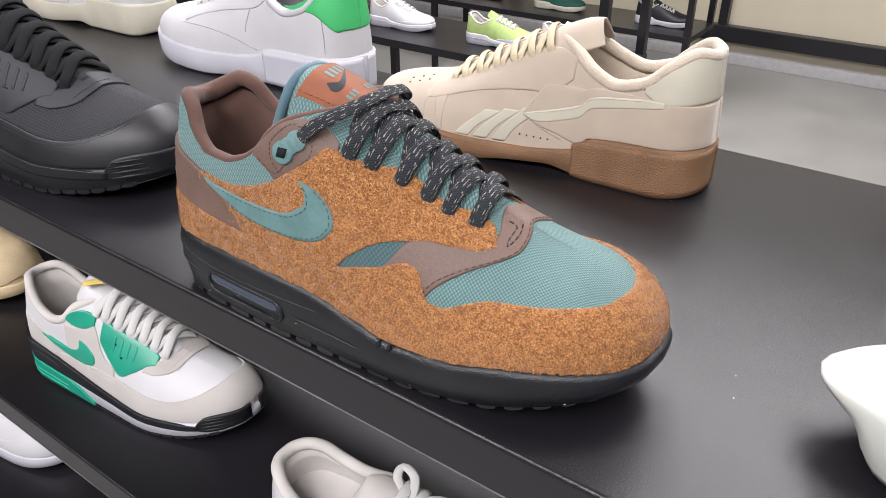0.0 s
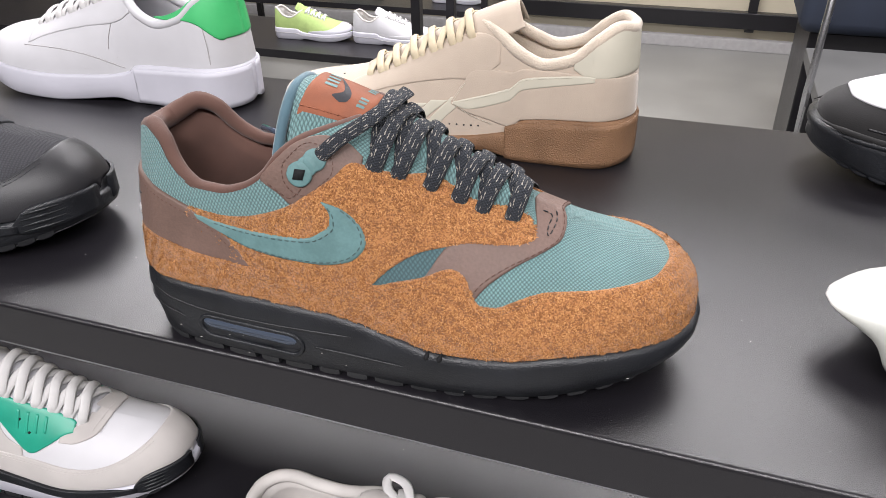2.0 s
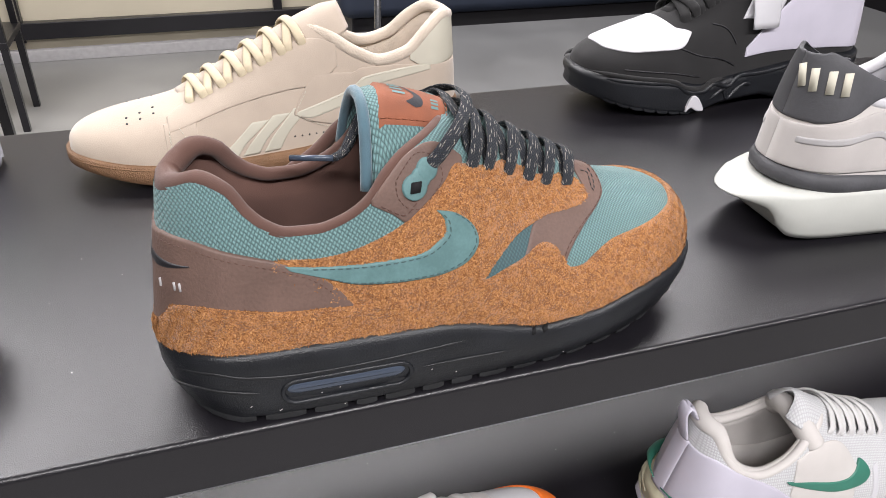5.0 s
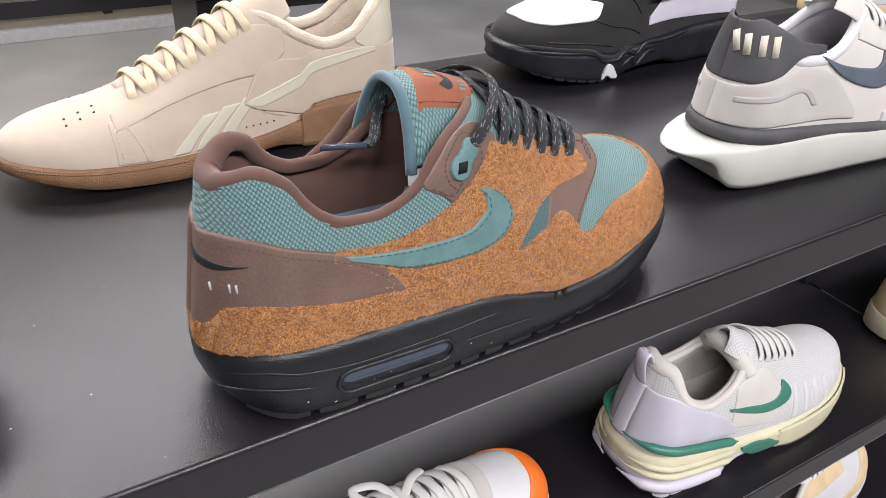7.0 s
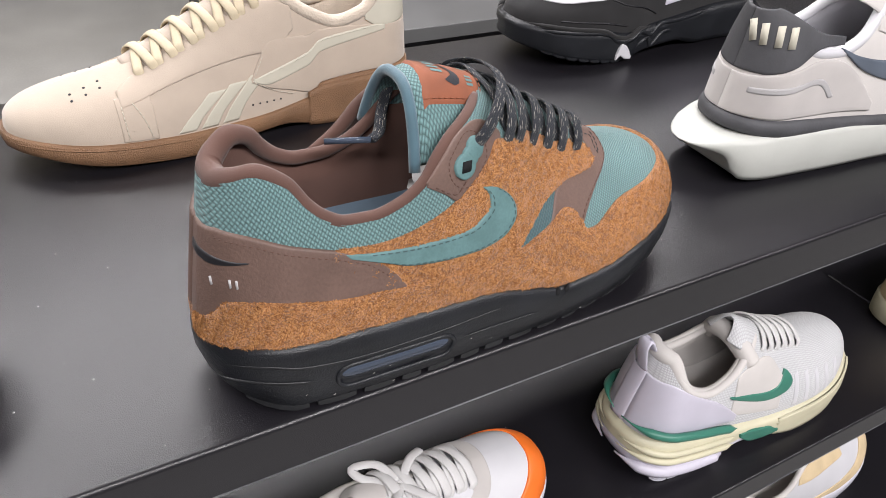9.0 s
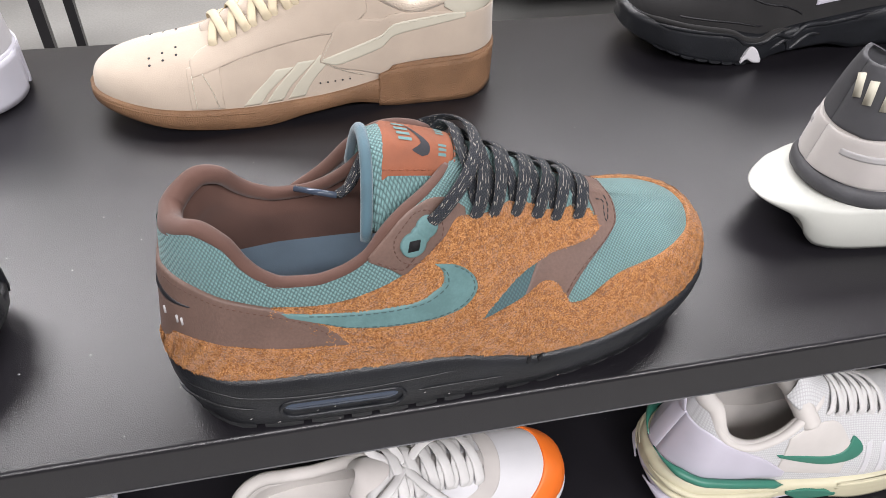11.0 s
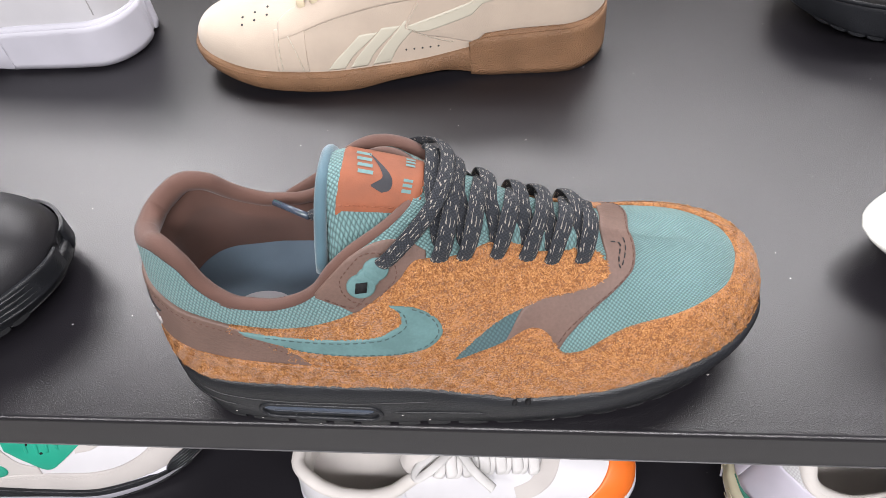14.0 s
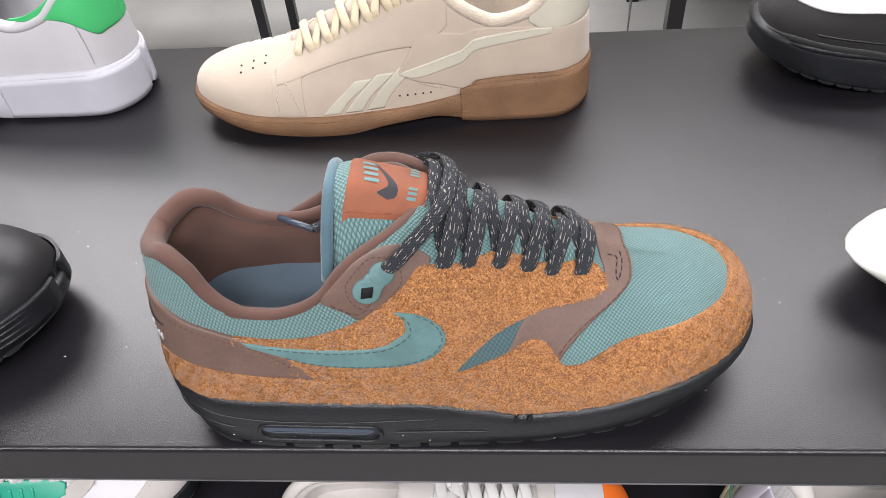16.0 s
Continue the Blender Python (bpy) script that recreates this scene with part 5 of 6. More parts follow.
def main_trainer():
    f = MAIN
    shoe = thing("trainer", "rust suede and teal cloth trainer with flecked black laces", "shoe", pose(-0.152, 0, SHELF), "shoes on the rack")
    up = part("upper", upper_geo(f, 140, 36), TEAL, shoe, "teal woven cloth upper")
    part("lining", lining_geo(f), BROWN_CLOTH, shoe)
    line = collar_line(f, 70, 0.004, 0.0035, 0.0054)
    k = len(line)
    part("collar", tube(line, 0.0031 + 0.0026 * np.exp(-((np.arange(k) - k / 2) / (k * 0.17)) ** 2), 12), BROWN_CLOTH, shoe, "brown padded collar")
    far = spline([(0.070, 0.081, 0.098), (0.088, 0.085, 0.106), (0.102, 0.088, 0.117), (0.118, 0.0875, 0.126), (0.134, 0.083, 0.128), (0.150, 0.075, 0.123)], 36)
    part("collar_pad", tube(far, np.interp(np.arange(36), [0, 8, 20, 30, 35], [0.002, 0.0035, 0.0042, 0.0035, 0.002]), 12), BROWN_CLOTH, shoe, "brown padding on the inner ankle side")
    part("insole", insole_geo(f), INSOLE, shoe, "slate blue insole")

    a = np.linspace(0, 2 * math.pi, 28, endpoint=False)
    z = float(f.base(0.06)) + f.insole
    part("size_sticker", grid(np.array([np.stack([0.058 + 0.015 * q * np.cos(a), 0.036 + 0.009 * q * np.sin(a), np.full(28, z + h)], -1) for q, h in ((1, 0.0005), (0.98, 0.0009), (0.02, 0.0009))]), loop_v=True), WHITE, shoe, "white oval sticker on the insole")

    # sole: midsole with its grooves, window and tread
    sole = part("midsole", sole_geo(f, [(0.06, -0.004), (0.06, 0.0), (0.12, 0.0022), (0.45, 0.0042), (0.80, 0.0046), (0.93, 0.0036), (1.0, 0.0014), (1.0, -0.004)], 110), RUBBER, shoe, "black rubber midsole")
    part("outsole", sole_geo(f, [(0.07, -0.012), (0.07, -0.003), (0.09, 0.0006), (0.12, 0.0016), (0.15, 0.0014), (0.17, -0.003)], 110), OUTSOLE, shoe, "dark grey rubber outsole")
    # highlights along the grooves, put in as thin raised lines of lighter rubber
    for pts in ([(0.002, 0.0262), (0.012, 0.031), (0.024, 0.0335), (0.0375, 0.0312), (0.065, 0.0292), (0.108, 0.030), (0.1515, 0.031)],
                [(0.004, 0.0185), (0.017, 0.0226), (0.030, 0.0228), (0.0413, 0.021)], [(0.1212, 0.0198), (0.1412, 0.0191), (0.1715, 0.0172)]):
        part("groove", sole_line(f, pts, 0.0009, 0.0042), OUTSOLE, sole)
        part("groove", sole_line(f, pts, 0.0009, 0.0042, 1), OUTSOLE, sole)
    # slots are not cut: black lines carry their inner shade
    for x in (0.1835, 0.1903):
        part("slot", sole_line(f, [(x - 0.0012, 0.0212), (x + 0.0014, 0.0295)], 0.0016, 0.0032, n=14), BLACK_LACE, sole)
    for side in (-1, 1):
        a = np.linspace(0, 2 * math.pi, 48, endpoint=False)
        cx, cz = 0.0835 + 0.0245 * np.sign(np.cos(a)) + 0.0072 * np.cos(a), 0.0190 + 0.0068 * np.sin(a)
        P, nn = side_point(f, cx, cz, 0.0042, side)
        part("window_frame", tube(P, 0.0013, 8, up=nn, closed=True), RUBBER, sole)
        rings = [side_point(f, 0.0835 + (cx - 0.0835) * q, 0.0190 + (cz - 0.0190) * w, o, side)[0] for q, w, o in ((1.0, 1.0, 0.0050), (0.985, 0.93, 0.0040), (0.97, 0.84, 0.0036), (0.8, 0.02, 0.0036))]
        part("window_ledge", grid(np.array(rings), loop_v=True), OUTSOLE, sole)
        rings = [side_point(f, 0.0828 + (cx - 0.0835) * q, 0.0212 + (cz - 0.0190) * w, o, side)[0] for q, w, o in ((0.93, 0.55, 0.0034), (0.92, 0.50, 0.0041), (0.90, 0.40, 0.0046), (0.85, 0.22, 0.0049), (0.8, 0.02, 0.0050))]
        part("air_window", grid(np.array(rings), loop_v=True), CLEAR, sole, "smoky clear window")
    grit = random.Random(8)
    for i in range(9):
        gx, gz = 0.02 + 0.26 * grit.random(), 0.006 + 0.012 * grit.random()
        P, nn = side_point(f, np.array([gx]), np.array([gz + 0.25 * max(0.0, gx - 0.235)]), 0.0044)
        part("lint", tube(np.array([P[0] - (0.0004, 0, 0), P[0] + nn[0] * 0.0003, P[0] + (0.0004 + 0.0006 * grit.random(), 0, 0.0003)]), 0.00014, 5), GREY_LIGHT, sole)
    xs = [0.010, 0.040, 0.064, 0.085, 0.100, 0.120, 0.136, 0.152, 0.172, 0.190, 0.205, 0.222, 0.238, 0.252, 0.265, 0.277, 0.287, 0.296]
    lugs(f, xs, sole, OUTSOLE, -1, off=0.0022, gap=0.0022)
    lugs(f, xs[::2], sole, OUTSOLE, 1, off=0.0022, gap=0.0022)

    # panels of the upper
    counter = [(0.0, -0.95, -0.645), (0.005, -0.93, -0.634), (0.018, -0.90, -0.643), (0.037, -0.91, -0.679), (0.0575, -0.915, -0.721), (0.0705, -0.915, -0.76), (0.081, -0.915, -0.82), (0.0885, -0.915, -0.886)]
    quarter = [(0.054, -0.735, -0.712), (0.0753, -0.86, -0.721), (0.0912, -0.91, -0.704), (0.1071, -0.92, -0.662), (0.1176, -0.92, -0.617), (0.1282, -0.92, -0.542), (0.1357, -0.91, -0.475), (0.1423, -0.90, -0.392), (0.1511, -0.87, -0.385), (0.158, -0.80, -0.375), (0.1648, -0.735, -0.36), (0.1758, -0.65, -0.31),
               (0.1859, -0.60, -0.32), (0.193, -0.566, -0.345), (0.200, -0.54, -0.33), (0.208, -0.517, -0.312), (0.2159, -0.49, -0.262), (0.2234, -0.455, -0.295), (0.227, -0.42, -0.355), (0.2277, -0.40, -0.385)]
    eyestay = [(0.0995, -0.56, -0.545), (0.1088, -0.60, -0.454), (0.117, -0.635, -0.38), (0.1287, -0.585, -0.312), (0.1388, -0.50, -0.305), (0.147, -0.42, -0.35)]
    for side in (1, -1):
        m = (lambda r: r) if side > 0 else mirrored
        part("eyestay", strip(f, m(eyestay), 0.0008), BROWN, up, "brown leather eyestay")
        part("quarter_panel", strip(f, m(quarter), 0.0013, n=110, m=16), SUEDE, up, "rust suede side panel")
        part("heel_counter", strip(f, m(counter), 0.0018, m=12), BROWN, up, "brown grained leather heel counter")
        stripe_lo = [(0.060, -0.745), (0.0793, -0.792), (0.0894, -0.817), (0.1053, -0.829), (0.1212, -0.829), (0.1344, -0.812), (0.1454, -0.771), (0.1516, -0.708), (0.1516, -0.658), (0.1472, -0.617), (0.1392, -0.592), (0.1305, -0.590)]
        stripe_up = [(0.058, -0.729), (0.0696, -0.742), (0.0855, -0.75), (0.1, -0.751), (0.1162, -0.745), (0.1240, -0.732), (0.13, -0.7), (0.1335, -0.672), (0.134, -0.650), (0.1338, -0.625), (0.132, -0.605), (0.13, -0.592)]
        part("side_stripe", band(f, m(stripe_lo), m(stripe_up), 0.0023, n=90), TEAL_LEATHER, up, "teal leather curved stripe")
        if side > 0:
            lo, hi = np.array(stripe_lo), np.array(stripe_up)
            part("stitching", stitches(f, [tuple(q) for q in lo[1:-1] + (hi - lo)[1:-1] * np.array([[0.12]] * 10)], 0.0024), TEAL, up)
            part("stitching", stitches(f, [tuple(q) for q in lo[1:-1] + (hi - lo)[1:-1] * np.array([[0.86]] * 10)], 0.0024), TEAL, up)
    tri = ([(0.152, -0.86), (0.17, -0.78), (0.188, -0.69)], [(0.157, -0.80), (0.172, -0.66), (0.192, -0.55)])
    part("inset", band(f, tri[0], tri[1], 0.0004), TEAL_DARK, up, "dark teal cloth inset")
    vin = [(0.178, -0.76), (0.182, -0.692), (0.1904, -0.571), (0.208, -0.512), (0.2203, -0.467), (0.226, -0.404), (0.2274, -0.308), (0.2252, -0.188), (0.2240, 0.0), (0.2245, 0.25), (0.220, 0.45), (0.200, 0.62)]
    vout = [(0.203, -0.80), (0.2053, -0.75), (0.2106, -0.68), (0.2216, -0.571), (0.2327, -0.467), (0.2401, -0.363), (0.2415, -0.25), (0.2405, -0.12), (0.2385, 0.05), (0.2388, 0.30), (0.232, 0.50), (0.21, 0.68)]
    part("vamp_overlay", band(f, vout, vin, 0.0011, n=90), BROWN, up, "brown leather band round the lacing")
    part("stitching", stitches(f, [(a[0] * 0.90 + b[0] * 0.10, a[1] * 0.90 + b[1] * 0.10) for a, b in zip(vout, vin)][1:], 0.0013), BROWN_CLOTH, up)
    part("stitching", stitches(f, [(0.2290, -0.18), (0.2335, -0.19), (0.2330, -0.30), (0.2335, -0.36), (0.2350, -0.33), (0.2362, -0.22), (0.2345, -0.08)], 0.0013), RUBBER, up)
    near = [(0.0, -0.93), (0.003, -0.915), (0.006, -0.885), (0.0101, -0.846), (0.028, -0.842), (0.0564, -0.871), (0.0833, -0.883), (0.11, -0.892), (0.137, -0.879), (0.157, -0.825), (0.1657, -0.787), (0.178, -0.733), (0.188, -0.674), (0.194, -0.659), (0.1996, -0.678), (0.204, -0.738), (0.208, -0.765), (0.2168, -0.755), (0.224, -0.715), (0.236, -0.655)]
    top = near + [(0.250, -0.615), (0.264, -0.565), (0.278, -0.48), (0.288, -0.35), (0.2925, -0.06), (0.2888, 0.15), (0.281, 0.28), (0.265, 0.44), (0.247, 0.56), (0.225, 0.62), (0.2, 0.66), (0.15, 0.80), (0.10, 0.87), (0.03, 0.85), (0.003, 0.92), (0.0, 0.93)]
    foot = [(x, -1.0) for x, s in near] + [(0.268, -1.0), (0.290, -1.0), (0.302, -1.0), (0.308, -0.80), (0.308, 0.0), (0.308, 0.80), (0.302, 1.0), (0.280, 1.0), (0.255, 1.0), (0.230, 1.0), (0.2, 1.0), (0.15, 1.0), (0.10, 1.0), (0.03, 1.0), (0.003, 1.0), (0.0, 1.0)]
    part("mudguard", band(f, foot, top, 0.0021, n=260, m=18), SUEDE, up, "hairy rust suede mudguard round the toe")
    tagged(part("nap", nap(f, foot[:32], top[:32], 105000, 0.0018, 1), NAP, up, "loose suede fibres"), kind="stuff")
    tagged(part("nap", nap(f, [(x, a) for x, a, b in quarter], [(x, b) for x, a, b in quarter], 52000, 0.0010, 2), NAP, up, "loose suede fibres"), kind="stuff")
    for drop in (0.020, 0.036):
        part("stitching", stitches(f, [(x, s - drop) for x, s in near[5:]], 0.0023, 0.0020, 0.0008, 0.0003), SUEDE, up)
    part("stitching", stitches(f, [(x, b - 0.026) for x, a, b in counter[1:7]], 0.0018, 0.0018, 0.0012, 0.00028), BROWN_CLOTH, up)
    part("stitching", stitches(f, [(0.1035, -0.565), (0.112, -0.602), (0.1165, -0.60), (0.1240, -0.53)], 0.0010), BROWN_CLOTH, up)
    part("heel_mark", band(f, [(0.0, -0.745), (0.004, -0.748), (0.011, -0.735), (0.0175, -0.722)], [(0.0, -0.708), (0.004, -0.715), (0.010, -0.72), (0.0175, -0.719)], 0.0024, n=24), BLACK_LEATHER, up, "black stitched mark")
    part("heel_lettering", bars(f, [(0.0045, -0.795), (0.0105, -0.79), (0.0128, -0.79)], 0.0008, 0.0040, 0.0022), GREY, up)

    # eyelet
    eye = part("eyelet", merged(disc_on(f, 0.1199, -0.508, 0.0062, 0.0022), disc_on(f, 0.1265, -0.436, 0.0055, 0.0022), disc_on(f, 0.1232, -0.471, 0.0050, 0.0022)), TEAL_LEATHER, up, "moulded teal plastic eyelet")
    # no opening here: a black square on top holds the hole's darkness
    part("eyelet_hole", bars(f, [(0.1199, -0.508)], 0.0050, 0.0050, 0.0026, 0.001), BLACK_LACE, eye)
    ring = [(0.1199 + 0.0088 * math.cos(a) + (0.0060 if math.cos(a - 0.9) > 0 else 0), -0.508 + 0.082 * math.sin(a) + (0.062 if math.cos(a - 0.9) > 0 else 0)) for a in np.linspace(0.9, 0.9 + 2 * math.pi, 26)]
    part("stitching", stitches(f, ring, 0.0009, 0.0018, 0.0009, 0.0003), BROWN_CLOTH, up)

    # tongue, its binding and label
    tl, half, drop, shift, power = [(0.1045, 0.1478), (0.115, 0.1465), (0.138, 0.1395), (0.165, 0.127), (0.19, 0.1120), (0.222, 0.0945)], (0.030, 0.0125), (0.036, 0.010), 0.009, 2.6
    tongue = part("tongue", tongue_geo(f, tl, half, 0.005, drop, 40, 17, shift, power), TEAL, shoe, "padded teal cloth tongue")
    face = arch(tl, half, drop, f, shift, power)
    v = np.linspace(-1, 1, 40)
    rim = face(np.zeros(40), v, -0.0008)
    part("binding", tube(rim + np.array([-0.0005, 0, 0]), 0.0028, 10, 1.0), surface("pale_teal_binding", (0.050, 0.105, 0.135), 0.75, 0.1, 1800, 0.5, 60, sheen=0.3), tongue, "shiny pale teal binding")
    U, V = np.meshgrid(np.linspace(0.05, 0.335, 18), np.linspace(-0.66, 0.40, 24), indexing="ij")
    L = np.full(U.shape, 0.0036)
    L[[0, -1]], L[:, [0, -1]] = 0.001, 0.001
    label = part("label", grid(face(U, V, L), uv=np.stack([U * 0.13, V * 0.03], -1)), RUST, tongue, "rust woven label")

    def on_label(poly, material, name, lift=0.0039):
        """A flat printed shape on the label, from its outline in (u, v)."""
        q = np.array(poly, float)
        q[:, 0] = 0.05 + (q[:, 0] - 0.055) * 1.16
        a, b = q[:len(q) // 2], q[len(q) // 2:][::-1]
        g = np.stack([a * (1 - w) + b * w for w in (0, 0.33, 0.66, 1)], 1)
        part(name, grid(face(g[..., 0], g[..., 1], np.full(g.shape[:2], lift))), material, label)
    a, b = spline([(0.115, 0.30), (0.160, 0.05), (0.200, -0.22), (0.205, -0.40), (0.185, -0.47), (0.150, -0.40)], 24), spline([(0.116, 0.305), (0.150, 0.05), (0.172, -0.16), (0.176, -0.26), (0.165, -0.32), (0.148, -0.38)], 24)
    on_label(np.vstack([a, b[::-1]]), CHARCOAL, "label_mark")
    for i in range(4):
        v0 = 0.22 - i * 0.125
        on_label([(0.095 + i * 0.004, v0), (0.137 + i * 0.004, v0 - 0.01), (0.137 + i * 0.004, v0 - 0.075), (0.095 + i * 0.004, v0 - 0.065)], TEAL_LEATHER, "label_bar")
    for i in range(3):
        for v0 in (0.28, -0.22):
            on_label([(0.235, v0 - i * 0.085), (0.262, v0 - i * 0.085), (0.262, v0 - i * 0.085 - 0.05), (0.235, v0 - i * 0.085 - 0.05)], TEAL_LEATHER, "label_bar")

    def seam(u, v):
        P = face(np.asarray(u), np.asarray(v), np.full(len(u), 0.0038))
        kk = np.concatenate([[0], np.cumsum(np.linalg.norm(np.diff(P, axis=0), axis=1))])
        out, d = [], 0.0
        while d + 0.0024 < kk[-1]:
            out.append(tube(np.stack([np.interp([d, d + 0.0012, d + 0.0024], kk, P[:, j]) for j in range(3)], 1), 0.00035, 5))
            d += 0.0036
        return merged(*out)
    part("stitching", seam(np.linspace(0.055, 0.33, 60), np.full(60, -0.62)), RUST, label)
    part("stitching", seam(np.full(60, 0.325), np.linspace(-0.62, 0.38, 60)), RUST, label)

    # laces: flat, from the near eyelets back over the tongue, others crossing under
    nearx = [0.1525, 0.1625, 0.1763, 0.1899, 0.2014, 0.2163]
    rng = random.Random(4)

    def ribbon(x0, s0, x1, s1, rise, width=0.0041):
        """A flat lace across the tongue; rise: heights at even steps along it."""
        u = np.linspace(0, 1, 17)
        s, X = s0 + (s1 - s0) * u, x0 + (x1 - x0) * u
        up_ = np.interp(u, np.linspace(0, 1, len(rise)), rise)
        P = spline(f.skin(X, s, up_), 60)
        k = np.linspace(0, 16, 60)
        nn = f.normal(np.interp(k, np.arange(17), X), np.interp(k, np.arange(17), s))
        w = width * (1 + 0.07 * np.sin(np.linspace(0, 9, 60) + rng.random() * 6))
        w[:5] *= np.array([0.45, 0.64, 0.80, 0.92, 0.98])
        w[-4:] *= np.array([0.96, 0.86, 0.7, 0.5])
        return tube(P, w, 14, 0.25, up=nn)
    for i, x in enumerate(nearx):
        j = (rng.random() - 0.5) * 0.002
        part("lace", ribbon(x + 0.001, -0.345, x - 0.0105 + j, 0.46, (0.0, 0.0018, 0.0024, 0.0032, 0.0062, 0.0068, 0.0060, -0.001)), LACE, shoe)
    for i, x in enumerate(nearx):
        j = (rng.random() - 0.5) * 0.002
        part("lace", ribbon(x - 0.001, -0.44 + 0.03 * (i == 5), x + (0.0085 if i < 5 else 0.001) + j, 0.42, (-0.002, 0.0048, 0.0066, 0.0068, 0.0058, 0.0034, 0.0026, 0.0)), LACE, shoe)
    q = spline([(0.1265, -0.044, 0.0), (0.134, -0.034, 0.006), (0.1475, -0.014, 0.0095), (0.1515, 0.006, 0.0105), (0.145, 0.026, 0.0105), (0.133, 0.042, 0.009), (0.124, 0.053, 0.004)], 64)
    part("lace", tube(f.skin(q[:, 0], q[:, 1] * 10, q[:, 2]), 0.0036, 14, 0.25, up=f.normal(q[:, 0], q[:, 1] * 10)), LACE, shoe)
    # the loose end inside the collar, with its clear tip
    part("lace", tube(spline([(0.112, 0.075, 0.132), (0.104, 0.066, 0.122), (0.097, 0.054, 0.118), (0.0906, 0.049, 0.1169)], 24), 0.0030, 10, 0.5), LACE, shoe)
    part("lace_tip", tube(np.array([(0.0906, 0.049, 0.1169), (0.081, 0.0546, 0.1157), (0.0713, 0.0602, 0.1144)]), 0.0016, 10), CLEAR, shoe, "clear plastic lace tip")
    part("tissue", tube(spline([(0.112, 0.045, 0.060), (0.125, 0.05, 0.075), (0.132, 0.045, 0.095), (0.15, 0.05, 0.085)], 20), np.linspace(0.010, 0.016, 20) * (1 + 0.25 * np.sin(np.arange(20) * 2.1)), 9), WHITE_LACE, shoe, "crumpled white tissue")
    return shoe



main_trainer()
grey_runner(grey_runner_pose)
white_runner(white_runner_pose)
orange_toe(pose(-0.163, 0.082, LOW, 0, 0, 1) @ Matrix.Diagonal((0.96, 0.96, 0.84, 1)))
plain_trainer("white trainer with a thick cream cup sole", COURT, pose(-0.668, 0.392, SHELF, 0, 0, 180), WHITE, CREAM, WHITE_LACE, WHITE, TOE)
plain_trainer("white trainer with a pale gum sole", COURT, pose(1.075, 0.385, SHELF, 0, 0, 180), WHITE, TAN, WHITE_LACE, WHITE, TOE)
plain_trainer("tan ribbed knit trainer with a cream sole", FLAT, pose(-1.005, 0.10, LOW, 0, 0, 3), TAN, TAN, CREAM_LACE, TAN, TOE)
plain_trainer("tan knit trainer with a pale sole", FLAT, pose(0.655, 0.085, LOW), TAN, BUTTER, CREAM_LACE, TAN, TOE)
plain_trainer("white mesh trainer with a white sole", FLAT, pose(-1.015, 0.09, LAST, 0, 0, 2), WHITE, WHITE_RUBBER, WHITE_LACE, WHITE, TOE)
plain_trainer("white and beige trainer with white laces", FLAT, pose(0.47, 0.09, LAST), WHITE, WHITE_RUBBER, WHITE_LACE, TAN, TOE)


# ---- the shop behind ----
def wall_rack(name, label, x0, x1, y0, y1, levels, m=pose(0, 0, 0)):
    rack = thing(name, label, "rack", m)
    for z in levels:
        part("shelf_board", box(x0, x1, y0, y1, z - 0.03, z, 0.002), BLACK_STEEL, rack, smooth=False)
    for x in (x0 + 0.02, (x0 + x1) / 2, x1 - 0.02):
        for y in (y0 + 0.02, y1 - 0.02):
            part("post", box(x - 0.016, x + 0.016, y - 0.016, y + 0.016, 0, max(levels) + 0.75, 0.001), BLACK_STEEL, rack, smooth=False)
    return rack


wall_rack("shoe_rack", "black steel shoe rack with low shelves", -3.2, -0.76, 2.11, 2.52, (0.655,))
wall_rack("shoe_rack", "tall black steel shoe rack along the beige wall", -4.2, -0.95, 3.62, 4.02, (0.44, 0.80))


def far_shoe(label, m, upper, sole, lace):
    shoe, up, under = shoe_body(label, COURT, m, upper, GREY_LIGHT, lace, upper, [("sole", COURT, PROFILE, sole, "")], [0.148, 0.168, 0.188, 0.208], 0.36)
    part("toe_cap", toe_band(COURT, TOE, -1, 0.0014), sole if upper is LIME else upper, up)
    part("sole_stripe", tube(np.column_stack([outline(COURT)[0] + outline(COURT)[1] * 0.0036, COURT.base(outline(COURT)[0][:, 0]) * 0.6]), 0.001, 5, closed=True), GREY, under[0])
    return shoe


far_shoe("lime green canvas low trainer with white toe cap", pose(-1.42, 2.28, 0.655, 0, 0, 4), LIME, WHITE_RUBBER, WHITE_LACE)
far_shoe("white canvas low trainer on a black shelf", pose(-1.92, 2.28, 0.655, 0, 0, 4), WHITE, WHITE_RUBBER, WHITE_LACE)
far_shoe("white leather low trainer at the end of a black shelf", pose(-1.10, 2.30, 0.655, 0, 0, 3), WHITE, WHITE_RUBBER, WHITE_LACE)
far_shoe("black canvas trainer with a white sole", pose(-2.45, 2.28, 0.655, 0, 0, 3), BLACK_MESH, WHITE_RUBBER, WHITE_LACE)
far_shoe("dark green suede trainer with a cream sole", pose(-1.95, 3.8, 0.44, 0, 0, 3), PINE, CREAM, CREAM_LACE)
far_shoe("black trainer with a white sole and white laces", pose(-1.32, 3.8, 0.44, 0, 0, 3), BLACK_LEATHER, WHITE_RUBBER, WHITE_LACE)
far_shoe("white trainer with a cream sole on the rack", pose(-2.5, 3.8, 0.44, 0, 0, 3), WHITE, CREAM, WHITE_LACE)

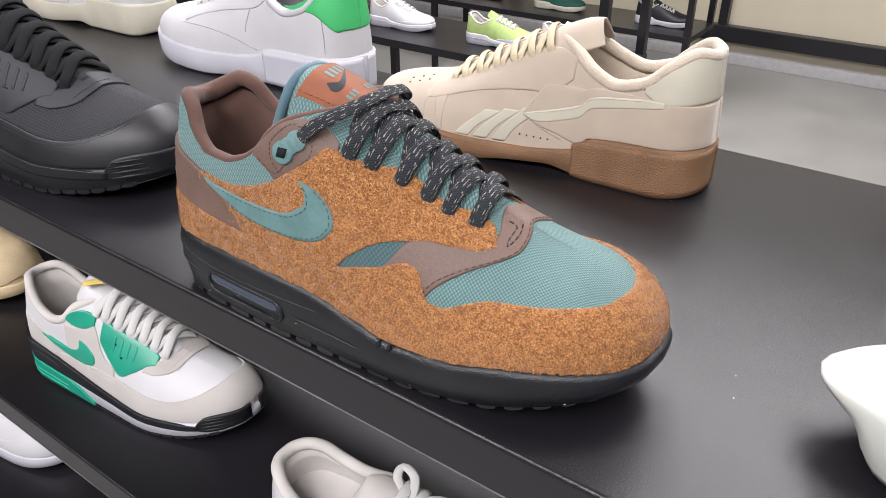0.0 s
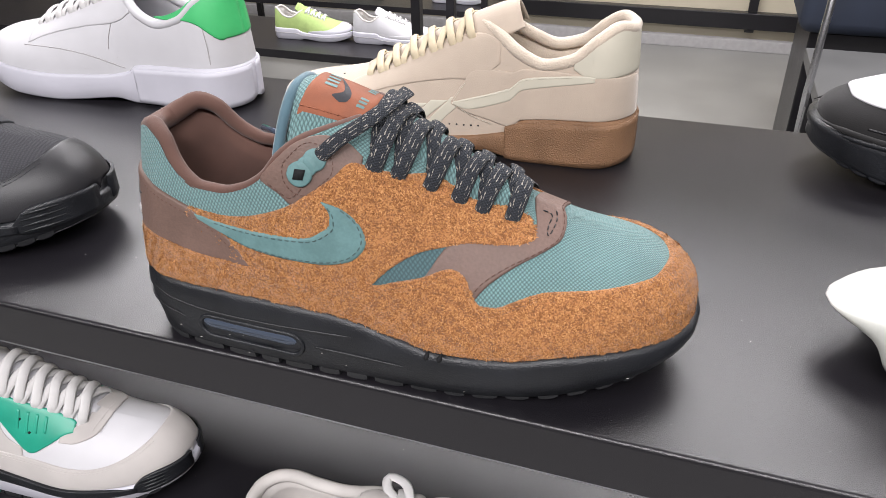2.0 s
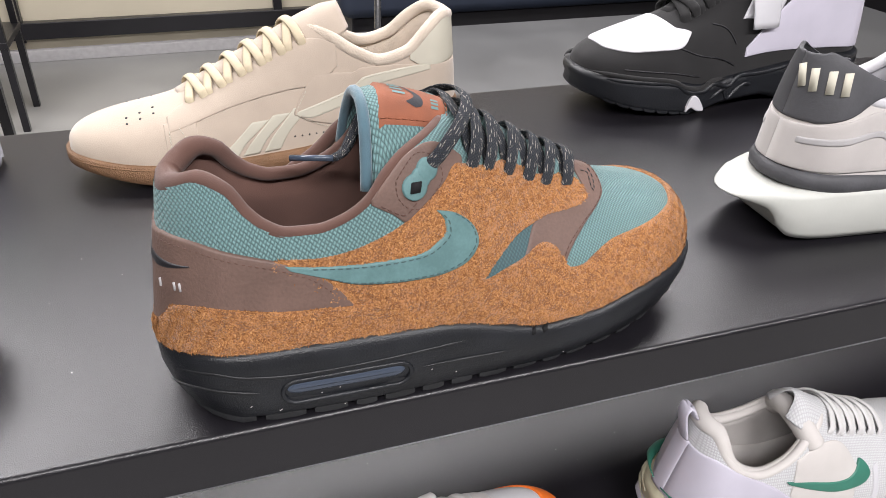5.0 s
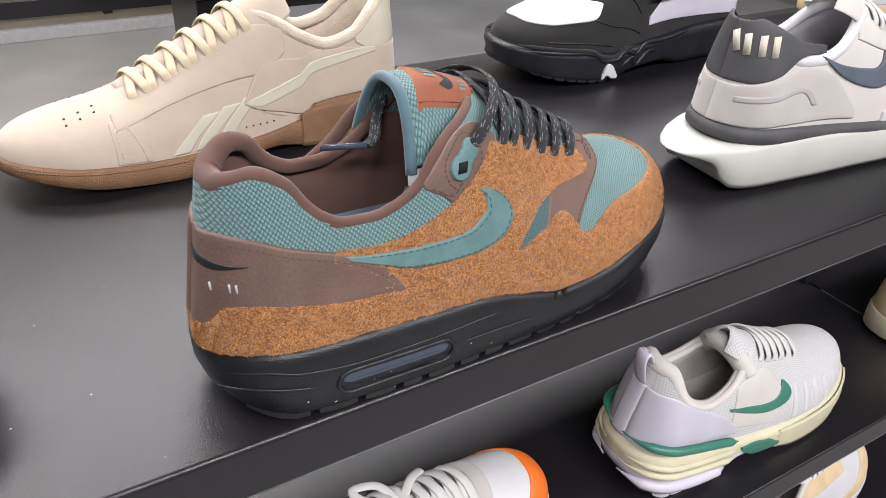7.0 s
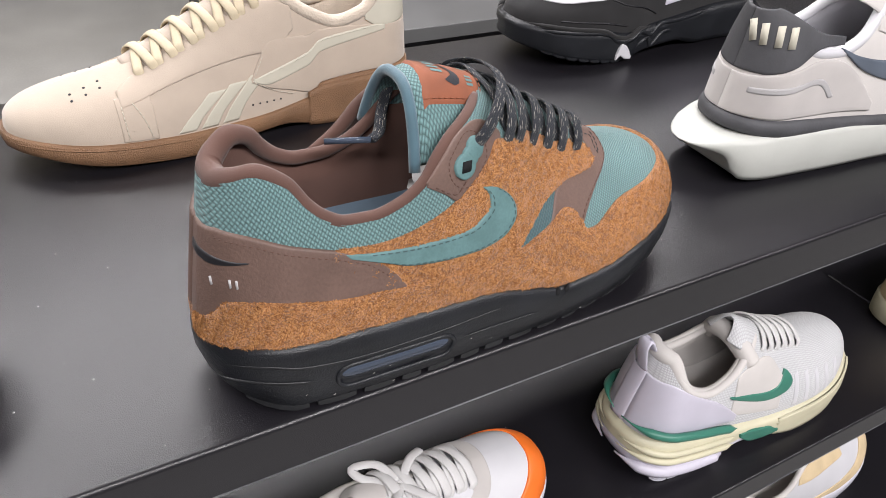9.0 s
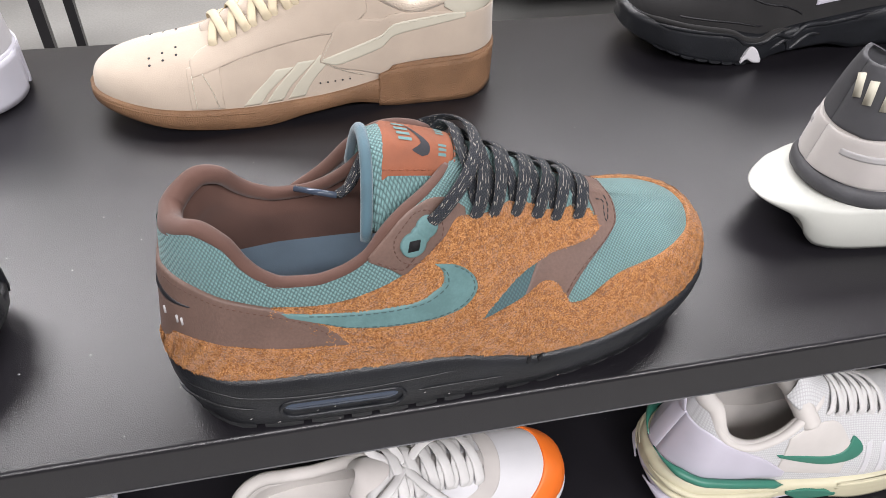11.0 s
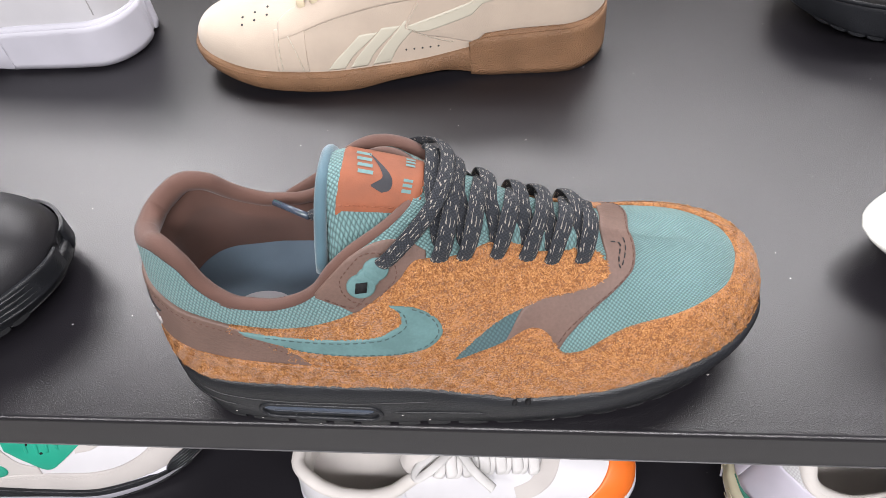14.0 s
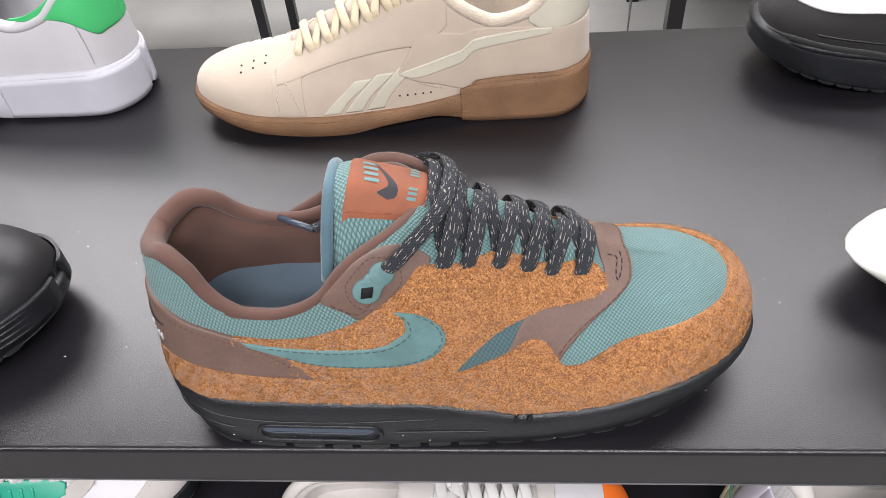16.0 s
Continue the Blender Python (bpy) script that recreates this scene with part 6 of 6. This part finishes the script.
table = thing("display_table", "low dark grey display table with a chrome corner post", "table", pose(0.53, 2.0, 0))
part("tabletop", box(0, 2.6, 0, 0.85, 0.55, 0.60, 0.003), surface("grey_laminate", (0.10, 0.10, 0.10), 0.45, 0.1, 200, 0.1, 4), table, smooth=False)
for lx in (0.04, 2.5):
    for ly in (0.04, 0.8):
        part("leg", box(lx, lx + 0.05, ly, ly + 0.05, 0, 0.55, 0.002), BLACK_STEEL, table, smooth=False)
stand = thing("chrome_stand", "thin chrome upright stand beside the table", "stand", pose(0.495, 2.3, 0))
part("pole", tube(np.array([(0, 0, 0.012), (0, 0, 0.6), (0.02, 0, 1.5)]), 0.012, 12), surface("chrome", (0.6, 0.6, 0.62), 0.25, 0.05, 300, 0.02, 10, metal=1.0), stand)
part("base_plate", box(-0.1, 0.1, -0.1, 0.1, 0, 0.012, 0.003), BLACK_STEEL, stand)
bench = thing("bench", "long navy upholstered bench on a dark base", "bench", pose(0.5, 2.95, 0))
part("seat", box(0, 3.2, 0, 0.6, 0.62, 0.95, 0.05, 4), NAVY, bench)
part("base", box(0.05, 3.15, 0.05, 0.55, 0, 0.62, 0.005), BLACK_STEEL, bench, smooth=False)


# dust and lint lying on the shelves
def specks(name, label, count, area, z, seed):
    rng = np.random.default_rng(seed)
    V, F = [], []
    for i in range(count):
        x, y = area[0] + (area[1] - area[0]) * rng.random(), area[2] + (area[3] - area[2]) * rng.random()
        r, a, el = 0.00013 + 0.00032 * rng.random() ** 3, rng.random() * 6.28, 1 + 1.5 * rng.random() ** 2
        c = np.array([[math.cos(a), math.sin(a)], [-math.sin(a), math.cos(a)]])
        k = len(V)
        for px, py, pz in ((-el, 0, 0), (0, -1, 0), (el, 0, 0), (0, 1, 0), (0, 0, 0.8)):
            d = np.array([px, py]) @ c * r
            V.append((x + d[0], y + d[1], z + pz * r))
        F += [(k, k + 1, k + 4), (k + 1, k + 2, k + 4), (k + 2, k + 3, k + 4), (k + 3, k, k + 4)]
    tagged(new(name, mesh_of(name, (np.array(V), F, None), GREY_LIGHT, False)), label, "dust", kind="stuff")


specks("dust", "pale dust specks on the black shelf", 420, (-0.7, 0.7, 0.003, 0.425), SHELF + 0.0001, 5)
specks("dust", "pale dust specks on the lower shelf", 160, (-0.7, 0.7, 0.003, 0.3), LOW + 0.0001, 6)
